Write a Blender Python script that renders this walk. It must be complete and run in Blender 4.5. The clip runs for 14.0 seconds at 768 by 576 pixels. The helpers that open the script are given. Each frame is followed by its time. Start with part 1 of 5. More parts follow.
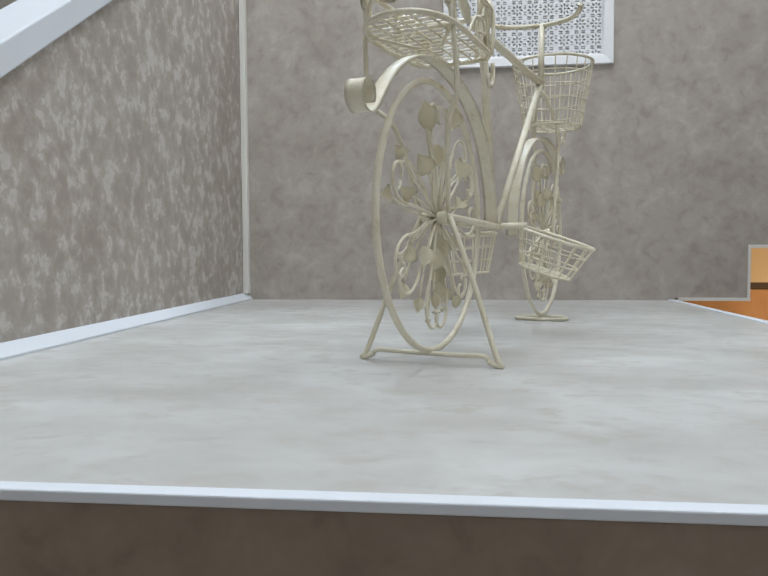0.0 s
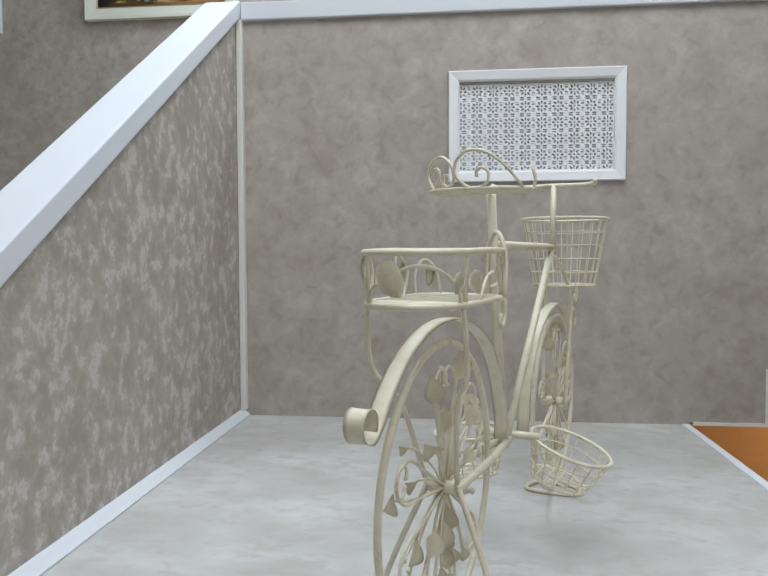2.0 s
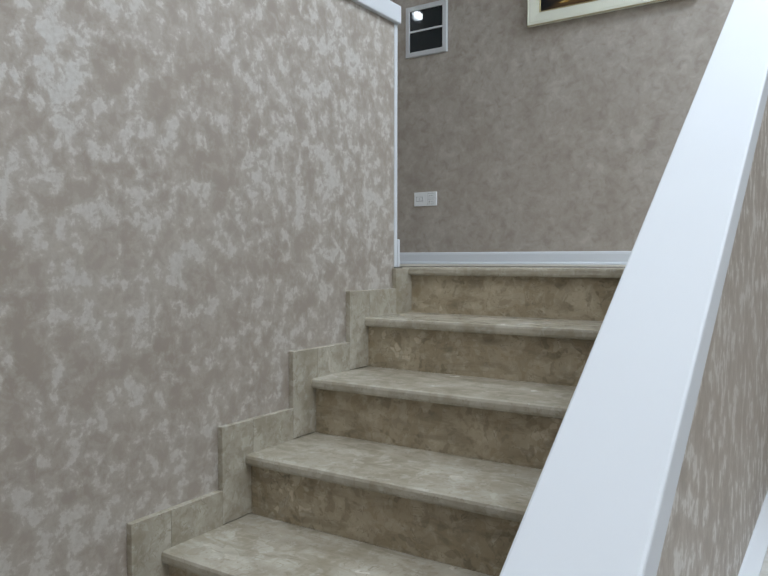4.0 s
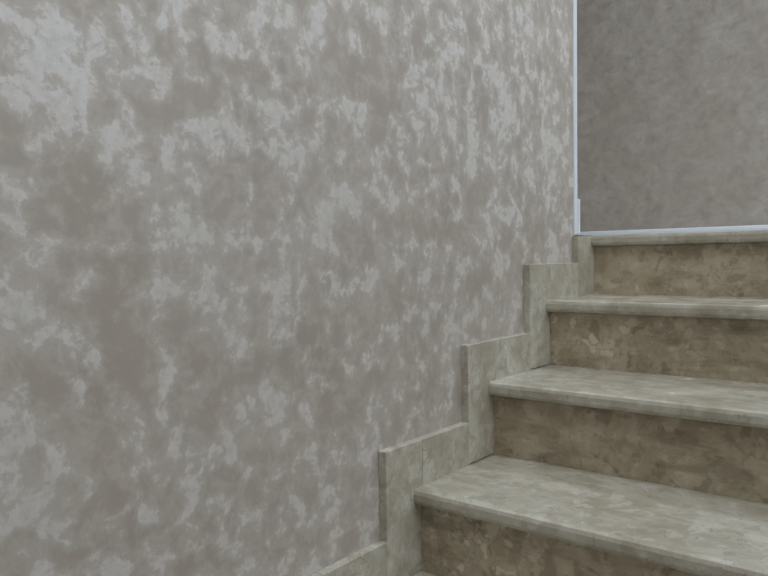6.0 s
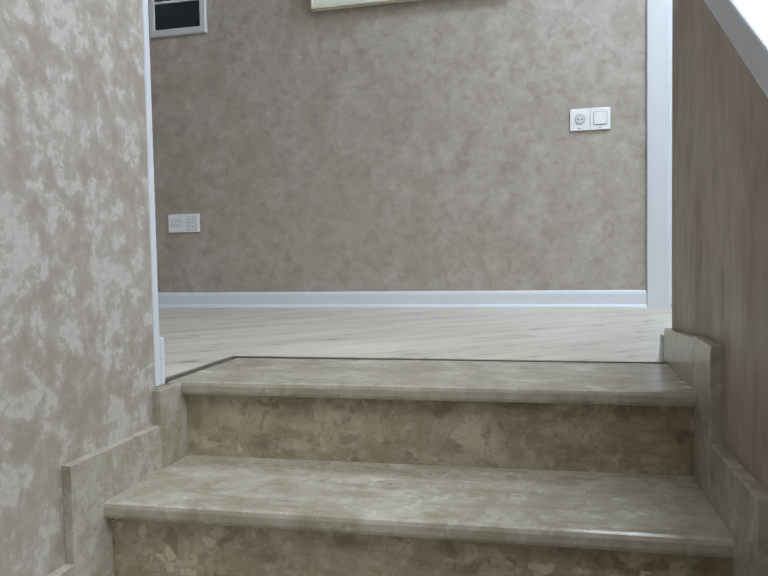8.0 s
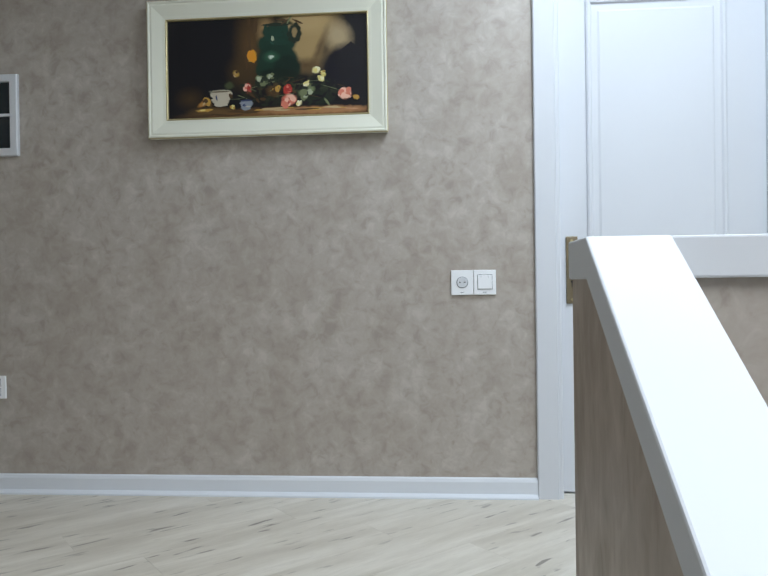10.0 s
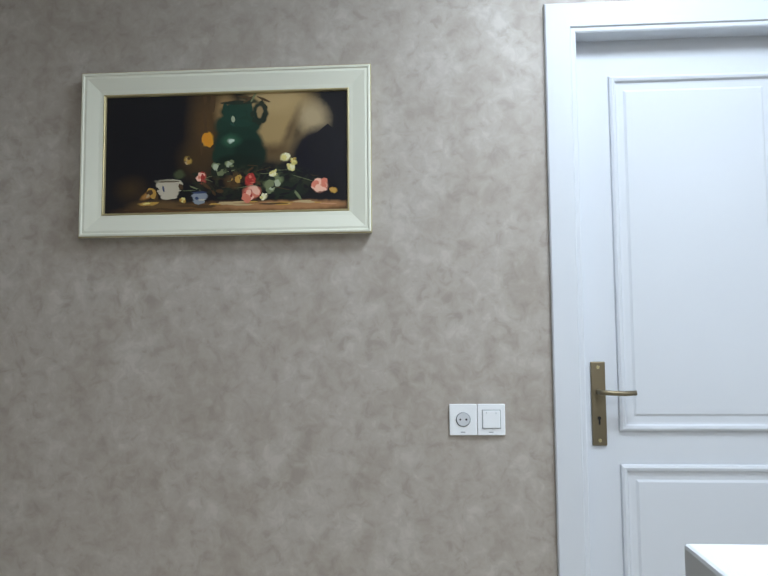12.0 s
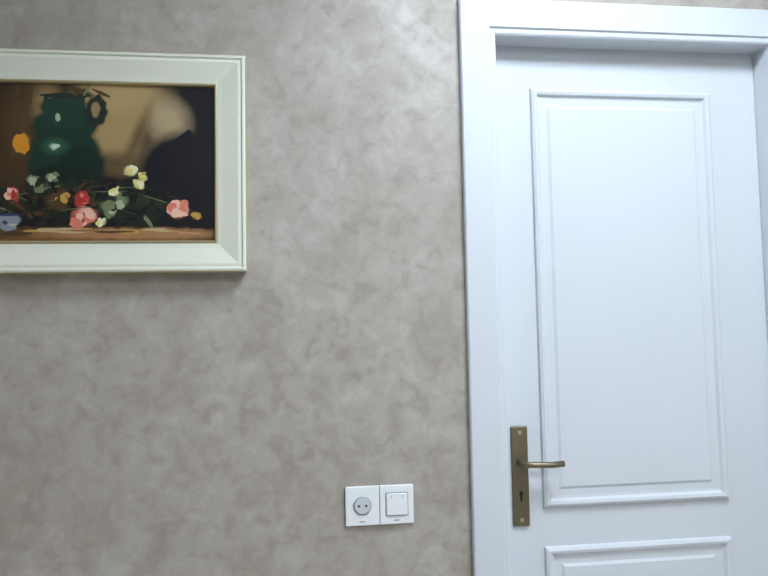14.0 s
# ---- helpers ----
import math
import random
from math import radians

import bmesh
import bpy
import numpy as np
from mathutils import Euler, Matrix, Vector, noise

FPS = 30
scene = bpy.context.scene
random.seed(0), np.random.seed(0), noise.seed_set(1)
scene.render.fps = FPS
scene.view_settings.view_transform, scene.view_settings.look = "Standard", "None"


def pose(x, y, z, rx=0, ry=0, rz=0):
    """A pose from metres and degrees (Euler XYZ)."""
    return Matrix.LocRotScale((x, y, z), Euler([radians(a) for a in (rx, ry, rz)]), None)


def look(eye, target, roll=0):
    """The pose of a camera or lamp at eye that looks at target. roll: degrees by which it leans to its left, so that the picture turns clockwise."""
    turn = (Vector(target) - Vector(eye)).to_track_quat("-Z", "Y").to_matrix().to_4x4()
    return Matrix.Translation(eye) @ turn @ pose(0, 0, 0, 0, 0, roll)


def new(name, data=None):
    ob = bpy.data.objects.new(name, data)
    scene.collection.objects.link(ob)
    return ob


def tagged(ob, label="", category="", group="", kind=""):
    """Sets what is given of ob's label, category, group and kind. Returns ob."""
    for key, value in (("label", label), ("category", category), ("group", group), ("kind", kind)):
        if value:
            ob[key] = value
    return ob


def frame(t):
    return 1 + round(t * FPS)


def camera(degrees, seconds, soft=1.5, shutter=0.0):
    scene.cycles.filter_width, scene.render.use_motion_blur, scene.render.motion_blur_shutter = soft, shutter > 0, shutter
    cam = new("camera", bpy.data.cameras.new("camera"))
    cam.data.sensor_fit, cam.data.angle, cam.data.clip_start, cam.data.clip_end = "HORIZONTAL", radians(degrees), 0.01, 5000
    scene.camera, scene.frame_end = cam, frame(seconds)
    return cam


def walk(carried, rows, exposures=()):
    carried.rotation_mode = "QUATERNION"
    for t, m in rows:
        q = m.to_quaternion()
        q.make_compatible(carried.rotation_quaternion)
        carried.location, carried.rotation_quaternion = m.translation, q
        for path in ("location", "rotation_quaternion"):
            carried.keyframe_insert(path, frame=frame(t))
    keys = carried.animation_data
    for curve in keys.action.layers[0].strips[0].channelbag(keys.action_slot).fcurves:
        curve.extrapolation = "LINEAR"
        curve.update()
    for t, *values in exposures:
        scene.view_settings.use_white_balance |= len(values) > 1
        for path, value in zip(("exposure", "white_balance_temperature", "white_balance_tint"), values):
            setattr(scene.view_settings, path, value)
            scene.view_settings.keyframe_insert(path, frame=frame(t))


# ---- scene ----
cam = camera(57.84, 14.0)
PATH = [
    (0, (0.0198, -0.0003, 0.8694), (-0.1760, 1.8867, 0.7658), -0.30),
    (0.5, (0.0352, 0.0394, 0.9304), (-0.1592, 1.9263, 0.8202), -0.16),
    (1, (0.0256, 0.0721, 1.0372), (-0.1542, 1.9608, 0.9346), -0.14),
    (1.5, (0.0499, 0.1030, 1.1815), (-0.1311, 1.9915, 1.0785), -0.11),
    (2, (0.0085, 0.1179, 1.2877), (-0.1940, 2.0049, 1.1968), -0.17),
    (2.5, (-0.1071, 0.1724, 1.3398), (-0.4957, 2.0302, 1.2534), -0.11),
    (3, (-0.3014, 0.1932, 1.3267), (-0.9391, 1.9812, 1.2458), 0.15),
    (3.5, (-0.5029, 0.1958, 1.3283), (-1.4215, 1.8569, 1.2460), 0.17),
    (4, (-0.6465, 0.2193, 1.3162), (-1.7005, 1.7984, 1.2408), 0.03),
    (4.2, (-0.6947, 0.2319, 1.2850), (-1.7778, 1.7913, 1.2111), -0.08),
    (6.3, (-1.2549, 0.5516, 1.2394), (-2.4691, 2.0106, 1.1555), -0.92),
    (6.5, (-1.2878, 0.5822, 1.2548), (-2.4397, 2.0916, 1.1878), -0.67),
    (7, (-1.2619, 0.7112, 1.3197), (-2.1529, 2.3874, 1.2377), -1.06),
    (7.5, (-1.2236, 0.8866, 1.4017), (-1.8331, 2.6838, 1.3087), -1.10),
    (8, (-1.2047, 1.0301, 1.5542), (-1.6421, 2.8768, 1.4628), -1.05),
    (8.5, (-1.1914, 1.1708, 1.7574), (-1.4479, 3.0513, 1.6692), -0.79),
    (9, (-1.1654, 1.2799, 1.9463), (-1.3179, 3.1722, 1.8700), -0.92),
    (9.2, (-1.1520, 1.3372, 2.0025), (-1.3088, 3.2290, 1.9230), -0.90),
    (11.3, (-1.1436, 1.9182, 2.3084), (-1.2658, 3.8097, 2.4389), -0.51),
    (11.5, (-1.1519, 1.9680, 2.3383), (-1.2666, 3.8610, 2.4538), -0.53),
    (12, (-1.1615, 2.1027, 2.4170), (-1.2858, 3.9936, 2.5542), -0.48),
    (12.5, (-1.2640, 2.2391, 2.4746), (-1.3751, 4.1314, 2.6034), -0.36),
    (13, (-1.3052, 2.3446, 2.5531), (-1.4152, 4.2372, 2.6806), -0.61),
    (13.5, (-1.2871, 2.4533, 2.5748), (-1.2793, 4.3493, 2.6986), -0.77),
    (14, (-1.2217, 2.5490, 2.6009), (-0.9849, 4.4303, 2.7220), -1.08),
]
walk(cam, [(t, look(eye, target, roll)) for t, eye, target, roll in PATH], [(0, 0.0), (2.5, -0.06), (4, -0.06), (6.5, 0.0), (8, 0.07), (9, -0.04), (12, -0.10), (14, -0.05)])

# ---- light ----
W = bpy.data.worlds.new("sky")
scene.world = W
W.use_nodes = True
_n = W.node_tree.nodes
_sky = _n.new("ShaderNodeTexSky")
_sky.sky_type, _sky.sun_disc, _sky.sun_elevation, _sky.sun_rotation = "NISHITA", False, radians(38), radians(150)
W.node_tree.links.new(_sky.outputs[0], _n["Background"].inputs[0])
_n["Background"].inputs[1].default_value = 0.1


def window_light(name, m, w, h, power, color):
    d = bpy.data.lights.new(name, "AREA")
    d.shape, d.size, d.size_y, d.energy, d.color = "RECTANGLE", w, h, power, color
    ob = new(name, d)
    ob.matrix_world = m
    return ob


DAY, COOL = (0.87, 0.94, 1.0), (0.72, 0.85, 1.0)
window_light("skylight_daylight", look((0.275, 0.92, 4.30), (0.275, 0.9201, 0.0)), 2.9, 2.1, 110, (0.882, 0.94, 0.985))
window_light("window_daylight_south", look((0.9, -1.86, 2.75), (0.9, 3.0, 2.2)), 2.6, 1.8, 15, DAY)
window_light("window_daylight_east", look((2.62, 3.55, 2.95), (-2.0, 3.55, 2.7)), 1.2, 1.5, 15, COOL)
# the last area light is an added fill for the hall wall
window_light("hall_fill_light", look((-0.42, 3.38, 4.06), (-0.42, 3.3801, 0.0)), 0.80, 0.60, 48, (0.76, 0.88, 1.0))
# unseen warm fill, added to brighten the orange wall below
_lamp = bpy.data.lights.new("stairwell_warm_fill", "POINT")
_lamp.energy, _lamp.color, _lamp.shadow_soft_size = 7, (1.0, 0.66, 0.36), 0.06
new("stairwell_warm_fill", _lamp).location = (1.75, 3.1, 0.55)

# ---- materials ----


def material(name, color=(0.5, 0.5, 0.5), rough=0.5, metal=0.0, **more):
    m = bpy.data.materials.new(name)
    m.use_nodes = True
    b = m.node_tree.nodes["Principled BSDF"]
    b.inputs["Base Color"].default_value = (*color, 1)
    b.inputs["Roughness"].default_value = rough
    b.inputs["Metallic"].default_value = metal
    for k, v in more.items():
        b.inputs[k].default_value = v
    return m


class Nodes:
    """Short hands for building a node tree."""

    def __init__(self, m):
        self.t = m.node_tree
        self.b = self.t.nodes["Principled BSDF"]

    def add(self, kind, operation="", data_type="", blend_type="", vector_type="", feature=""):
        n = self.t.nodes.new("ShaderNode" + kind)
        if operation:
            n.operation = operation
        if data_type:
            n.data_type = data_type
        if blend_type:
            n.blend_type = blend_type
        if vector_type:
            n.vector_type = vector_type
        if feature:
            n.feature = feature
        return n

    def link(self, a, b):
        self.t.links.new(a, b)

    def coords(self, scale=(1, 1, 1), rot=(0, 0, 0)):
        c, mp = self.add("TexCoord"), self.add("Mapping")
        self.link(c.outputs["Object"], mp.inputs["Vector"])
        mp.inputs["Scale"].default_value = scale
        mp.inputs["Rotation"].default_value = rot
        return mp.outputs[0]

    def noise(self, vec, scale, detail=3, rough=0.55, distort=0.0):
        n = self.add("TexNoise")
        self.link(vec, n.inputs["Vector"])
        n.inputs["Scale"].default_value, n.inputs["Detail"].default_value = scale, detail
        n.inputs["Roughness"].default_value, n.inputs["Distortion"].default_value = rough, distort
        return n.outputs["Fac"]

    def ramp(self, fac, stops):
        r = self.add("ValToRGB")
        self.link(fac, r.inputs[0])
        e = r.color_ramp.elements
        while len(e) < len(stops):
            e.new(0.5)
        for el, (p, c) in zip(e, stops):
            el.position = p
            el.color = (*c, 1) if len(c) == 3 else c
        return r.outputs[0]

    def grey(self, fac, a, b, lo=0.0, hi=1.0):
        r = self.add("MapRange")
        self.link(fac, r.inputs[0])
        for i, v in enumerate((a, b, lo, hi)):
            r.inputs[i + 1].default_value = v
        return r.outputs[0]

    def mix(self, fac, a, b, mode="MIX"):
        x = self.add("Mix", data_type="RGBA", blend_type=mode)
        for s, v in ((x.inputs[0], fac), (x.inputs[6], a), (x.inputs[7], b)):
            if isinstance(v, (int, float)):
                s.default_value = v
            elif isinstance(v, tuple):
                s.default_value = (*v, 1)
            else:
                self.link(v, s)
        return x.outputs[2]

    def math(self, op, a, b):
        x = self.add("Math", operation=op)
        for s, v in zip(x.inputs, (a, b)):
            if isinstance(v, (int, float)):
                s.default_value = v
            else:
                self.link(v, s)
        return x.outputs[0]

    def bump(self, h, strength, dist=0.002):
        x = self.add("Bump")
        x.inputs["Strength"].default_value, x.inputs["Distance"].default_value = strength, dist
        self.link(h, x.inputs["Height"])
        self.link(x.outputs[0], self.b.inputs["Normal"])

    def color(self, v):
        self.link(v, self.b.inputs["Base Color"])

    def rough(self, v):
        self.link(v, self.b.inputs["Roughness"])


def soft_plaster(name, tone=(1.0, 1.0, 1.0), tall=1.0):
    """Taupe wall covering with soft dabbed blotches; tall below 1 draws them out upwards."""
    m = material(name, rough=0.5)
    k = Nodes(m)
    v = k.coords((1, 1, 0.9 * tall))
    big, mid, fine = k.noise(v, 1.5, 2), k.noise(v, 7.5, 3, 0.5, 0.3), k.noise(v, 75, 3)
    dab = k.noise(k.coords((1.0, 1.0, tall), (0.3, 0.5, 0.2)), 21, 3, 0.6, 0.5)
    s = k.math("ADD", k.math("MULTIPLY", mid, 0.5), k.math("MULTIPLY", dab, 0.5))
    c = k.ramp(s, [(0.34, (0.330, 0.288, 0.248)), (0.46, (0.374, 0.334, 0.292)), (0.50, (0.396, 0.357, 0.315)), (0.55, (0.412, 0.375, 0.334)), (0.64, (0.476, 0.442, 0.400))])
    c = k.mix(k.grey(dab, 0.42, 0.31, 0.0, 0.42), c, (0.292, 0.254, 0.218))
    c = k.mix(k.grey(big, 0.35, 0.65, 0.0, 0.22), c, (0.345, 0.305, 0.268))
    c = k.mix(0.14, c, k.ramp(fine, [(0.3, (0.42, 0.42, 0.42)), (0.7, (0.58, 0.58, 0.58))]), "OVERLAY")
    # tone tints the plaster and also darkens faces that stand in shade
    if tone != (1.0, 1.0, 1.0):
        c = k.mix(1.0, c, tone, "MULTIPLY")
    k.color(c)
    k.rough(k.grey(s, 0.4, 0.6, 0.56, 0.42))
    k.bump(k.math("ADD", fine, mid), 0.15, 0.001)
    return m


def pearl_plaster(name):
    """Taupe wall covering with torn, flaky pearl patches in loose clumps."""
    m = material(name, rough=0.5)
    k = Nodes(m)
    v = k.coords((1.0, 1.0, 0.96))
    torn = k.noise(v, 25, 4, 0.60, 0.22)
    clump = k.noise(v, 8, 2, 0.5, 0.1)
    wide = k.noise(v, 1.7, 2, 0.5)
    fine = k.noise(v, 85, 4, 0.65)
    s = k.math("ADD", k.math("MULTIPLY", torn, 0.66), k.math("ADD", k.math("MULTIPLY", clump, 0.18), k.math("ADD", k.math("MULTIPLY", fine, 0.10), k.math("MULTIPLY", wide, 0.10))))
    flake = k.grey(s, 0.548, 0.592)
    veil = k.grey(s, 0.46, 0.56)
    under = k.ramp(clump, [(0.3, (0.345, 0.300, 0.256)), (0.7, (0.415, 0.370, 0.320))])
    under = k.mix(k.grey(torn, 0.45, 0.30, 0.0, 0.35), under, (0.300, 0.262, 0.225))
    under = k.mix(k.math("MULTIPLY", veil, 0.8), under, (0.462, 0.426, 0.382))
    k.color(k.mix(k.math("MULTIPLY", flake, k.grey(fine, 0.34, 0.58, 0.36, 0.84)), under, (0.610, 0.590, 0.555)))
    k.rough(k.grey(flake, 0, 1, 0.52, 0.33))
    k.link(k.grey(flake, 0, 1, 0.0, 0.15), k.b.inputs["Metallic"])
    k.bump(k.math("ADD", s, k.math("MULTIPLY", flake, 0.2)), 0.4, 0.0015)
    return m


def marble(name, riser=False, rough=0.2):
    """Beige brecciated marble: cloudy ground, shards and a few dark hairlines; each piece takes its own cut."""
    m = material(name, rough=rough)
    k = Nodes(m)
    oi = k.add("ObjectInfo")
    c, mp = k.add("TexCoord"), k.add("Mapping")
    k.link(c.outputs["Object"], mp.inputs["Vector"])
    cb = k.add("CombineXYZ")
    k.link(k.math("MULTIPLY", oi.outputs["Random"], 17.0), cb.inputs[0])
    k.link(k.math("MULTIPLY", oi.outputs["Random"], 41.0), cb.inputs[1])
    k.link(cb.outputs[0], mp.inputs["Location"])
    v = mp.outputs[0]
    cloud, mottle, patch = k.noise(v, 8, 3, 0.55, 0.3), k.noise(v, 34, 5, 0.68, 0.4), k.noise(v, 3.0, 2, 0.5, 0.4)
    wob, sub, mul, jit = k.add("TexNoise"), k.add("VectorMath", operation="SUBTRACT"), k.add("VectorMath", operation="SCALE"), k.add("VectorMath", operation="ADD")
    k.link(v, wob.inputs["Vector"])
    wob.inputs["Scale"].default_value, wob.inputs["Detail"].default_value = 14, 3
    k.link(wob.outputs["Color"], sub.inputs[0])
    sub.inputs[1].default_value = (0.5, 0.5, 0.5)
    k.link(sub.outputs[0], mul.inputs[0])
    mul.inputs["Scale"].default_value = 0.12
    k.link(v, jit.inputs[0]), k.link(mul.outputs[0], jit.inputs[1])
    frag, edge = k.add("TexVoronoi"), k.add("TexVoronoi", feature="DISTANCE_TO_EDGE")
    for f in (frag, edge):
        k.link(jit.outputs[0], f.inputs["Vector"])
        f.inputs["Scale"].default_value = 38 if riser else 30
    sep = k.add("SeparateColor")
    k.link(frag.outputs["Color"], sep.inputs[0])
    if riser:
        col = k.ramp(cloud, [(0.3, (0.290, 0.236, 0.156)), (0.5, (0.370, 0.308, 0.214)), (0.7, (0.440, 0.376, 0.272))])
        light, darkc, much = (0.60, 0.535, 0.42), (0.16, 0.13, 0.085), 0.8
    else:
        col = k.ramp(cloud, [(0.30, (0.325, 0.292, 0.225)), (0.48, (0.410, 0.378, 0.308)), (0.70, (0.490, 0.462, 0.392))])
        light, darkc, much = (0.60, 0.58, 0.52), (0.27, 0.24, 0.175), 0.4
    here = k.grey(patch, 0.46, 0.58, 0.25, 1.0)
    shard = k.math("MULTIPLY", k.grey(sep.outputs[0], 0.62, 0.92, 0.0, much), k.grey(edge.outputs["Distance"], 0.02, 0.10))
    col = k.mix(k.math("MULTIPLY", shard, here), col, light)
    dim = k.math("MULTIPLY", k.grey(sep.outputs[1], 0.62, 0.95, 0.0, 0.55 if riser else 0.4), k.grey(edge.outputs["Distance"], 0.0, 0.10))
    col = k.mix(dim, col, darkc)
    col = k.mix(k.grey(mottle, 0.52, 0.68, 0.0, 0.45), col, light)
    col = k.mix(k.grey(mottle, 0.42, 0.32, 0.0, 0.5 if riser else 0.55), col, darkc)
    crack = k.math("ABSOLUTE", k.math("SUBTRACT", k.noise(v, 15, 3, 0.6, 0.9), 0.5), 0)
    col = k.mix(k.math("MULTIPLY", k.grey(crack, 0.0, 0.012, 0.75, 0.0), k.grey(mottle, 0.48, 0.53)), col, darkc)
    slant = k.add("Mapping")
    k.link(v, slant.inputs["Vector"])
    slant.inputs["Rotation"].default_value = (0.5, 0.4, 0.6)
    slant.inputs["Scale"].default_value = (1.0, 3.6, 3.6)
    veil = k.noise(slant.outputs[0], 7, 4, 0.6, 0.4)
    col = k.mix(k.grey(veil, 0.47, 0.36, 0.0, 0.5), col, darkc)
    vein = k.noise(v, 5.5, 3, 0.6, 1.4)
    ln = k.math("ABSOLUTE", k.math("SUBTRACT", vein, 0.5), 0)
    col = k.mix(k.math("MULTIPLY", k.grey(ln, 0.0, 0.006, 0.7, 0.0), k.grey(patch, 0.64, 0.68)), col, (0.10, 0.085, 0.06))
    k.color(col)
    k.rough(k.grey(cloud, 0.3, 0.7, rough - 0.05, rough + 0.08))
    k.bump(mottle, 0.06, 0.001)
    return m


def micro_cement(name):
    """Pale grey trowelled platform surface."""
    m = material(name, rough=0.4)
    k = Nodes(m)
    v = k.coords((0.8, 1.15, 1.0), (0, 0, 0.2))
    a, b, f = k.noise(v, 4.5, 4, 0.6, 0.25), k.noise(v, 20, 4, 0.62, 0.3), k.noise(v, 90, 2)
    c = k.ramp(a, [(0.3, (0.42, 0.412, 0.385)), (0.5, (0.50, 0.495, 0.478)), (0.66, (0.58, 0.58, 0.57))])
    c = k.mix(k.grey(b, 0.52, 0.66, 0, 0.65), c, (0.43, 0.41, 0.37))
    k.color(c)
    k.rough(k.grey(b, 0.3, 0.7, 0.30, 0.46))
    k.bump(k.math("ADD", b, k.math("MULTIPLY", f, 0.2)), 0.12, 0.001)
    return m


def white_paint(name, color=(0.675, 0.71, 0.755), rough=0.6):
    m = material(name, color, rough, **{"Specular IOR Level": 0.2})
    k = Nodes(m)
    v = k.coords()
    n, f = k.noise(v, 3, 3), k.noise(v, 120, 2)
    k.color(k.mix(k.grey(n, 0.3, 0.7, 0.0, 0.5), color, tuple(q * 0.955 for q in color)))
    k.rough(k.grey(n, 0.3, 0.7, rough - 0.05, rough + 0.06))
    k.bump(f, 0.05, 0.0006)
    return m


def light_oak(name):
    """Whitened oak laminate; grain along the plank's x."""
    m = material(name, rough=0.36)
    k = Nodes(m)
    oi = k.add("ObjectInfo")
    c, mp = k.add("TexCoord"), k.add("Mapping")
    k.link(c.outputs["Object"], mp.inputs["Vector"])
    cb = k.add("CombineXYZ")
    k.link(k.math("MULTIPLY", oi.outputs["Random"], 23.0), cb.inputs[0])
    k.link(k.math("MULTIPLY", oi.outputs["Random"], 57.0), cb.inputs[1])
    k.link(cb.outputs[0], mp.inputs["Location"])
    mp.inputs["Scale"].default_value = (1.0, 6.0, 1.0)
    v = mp.outputs[0]
    band, grain, fine = k.noise(v, 1.6, 3, 0.5, 0.3), k.noise(v, 5.5, 5, 0.7), k.noise(v, 24, 3)
    col = k.ramp(band, [(0.32, (0.515, 0.476, 0.402)), (0.48, (0.605, 0.568, 0.490)), (0.66, (0.70, 0.665, 0.588))])
    col = k.mix(k.grey(grain, 0.36, 0.56, 0.34, 0.0), col, (0.455, 0.415, 0.35))
    mp2 = k.add("Mapping")
    k.link(mp.outputs[0], mp2.inputs["Vector"])
    mp2.inputs["Scale"].default_value = (1.0, 0.85, 1.0)
    fleck = k.noise(mp2.outputs[0], 8.5, 1.5, 0.35, 0.25)
    col = k.mix(k.math("MULTIPLY", k.grey(fleck, 0.64, 0.71, 0.0, 0.85), k.grey(band, 0.56, 0.44, 0.05, 1.0)), col, (0.15, 0.13, 0.11))
    col = k.mix(0.25, col, k.ramp(fine, [(0.3, (0.42, 0.42, 0.42)), (0.7, (0.58, 0.58, 0.58))]), "OVERLAY")
    col = k.mix(k.grey(oi.outputs["Random"], 0, 1, 0.0, 0.16), col, (0.50, 0.46, 0.40))
    k.color(col)
    k.bump(grain, 0.08, 0.0008)
    return m


def cream_metal(name, lift=1.0):
    """Cream lacquer over wrought iron, rubbed brown in places."""
    m = material(name, rough=0.42)
    k = Nodes(m)
    v = k.coords()
    n, f = k.noise(v, 28, 4, 0.6), k.noise(v, 160, 2)
    c = k.ramp(n, [(0.28, (0.50 * lift, 0.43 * lift, 0.29 * lift)), (0.40, (0.66 * lift, 0.61 * lift, 0.465 * lift)), (0.7, (0.73 * lift, 0.69 * lift, 0.56 * lift))])
    k.color(k.mix(k.grey(f, 0.66, 0.76, 0.0, 0.5), c, (0.24, 0.20, 0.14)))
    k.bump(n, 0.2, 0.0008)
    return m


def orange_plaster(name):
    m = material(name, rough=0.55)
    k = Nodes(m)
    v = k.coords()
    a = k.noise(v, 6, 4, 0.6, 0.5)
    k.color(k.ramp(a, [(0.3, (0.46, 0.245, 0.10)), (0.7, (0.56, 0.325, 0.14))]))
    k.bump(a, 0.1, 0.001)
    return m


M_SOFT = soft_plaster("taupe_cloudy_wall")
# platform front: brown plaster with the face's shade mixed into its tone
M_FRONT = soft_plaster("shaded_brown_wall", (0.64, 0.55, 0.48))
# streaked stair side: the tone stands in for weaker light there
M_STAIRSIDE = soft_plaster("dimmed_streaked_wall", (0.96, 0.90, 0.85), 0.4)
M_PEARL = pearl_plaster("taupe_pearl_wall")
M_MARBLE = marble("beige_marble")
# unseen landing, coloured dark so less light bounces onto the lower steps
M_LAND = soft_plaster("dark_unseen_landing", (0.55, 0.5, 0.45))
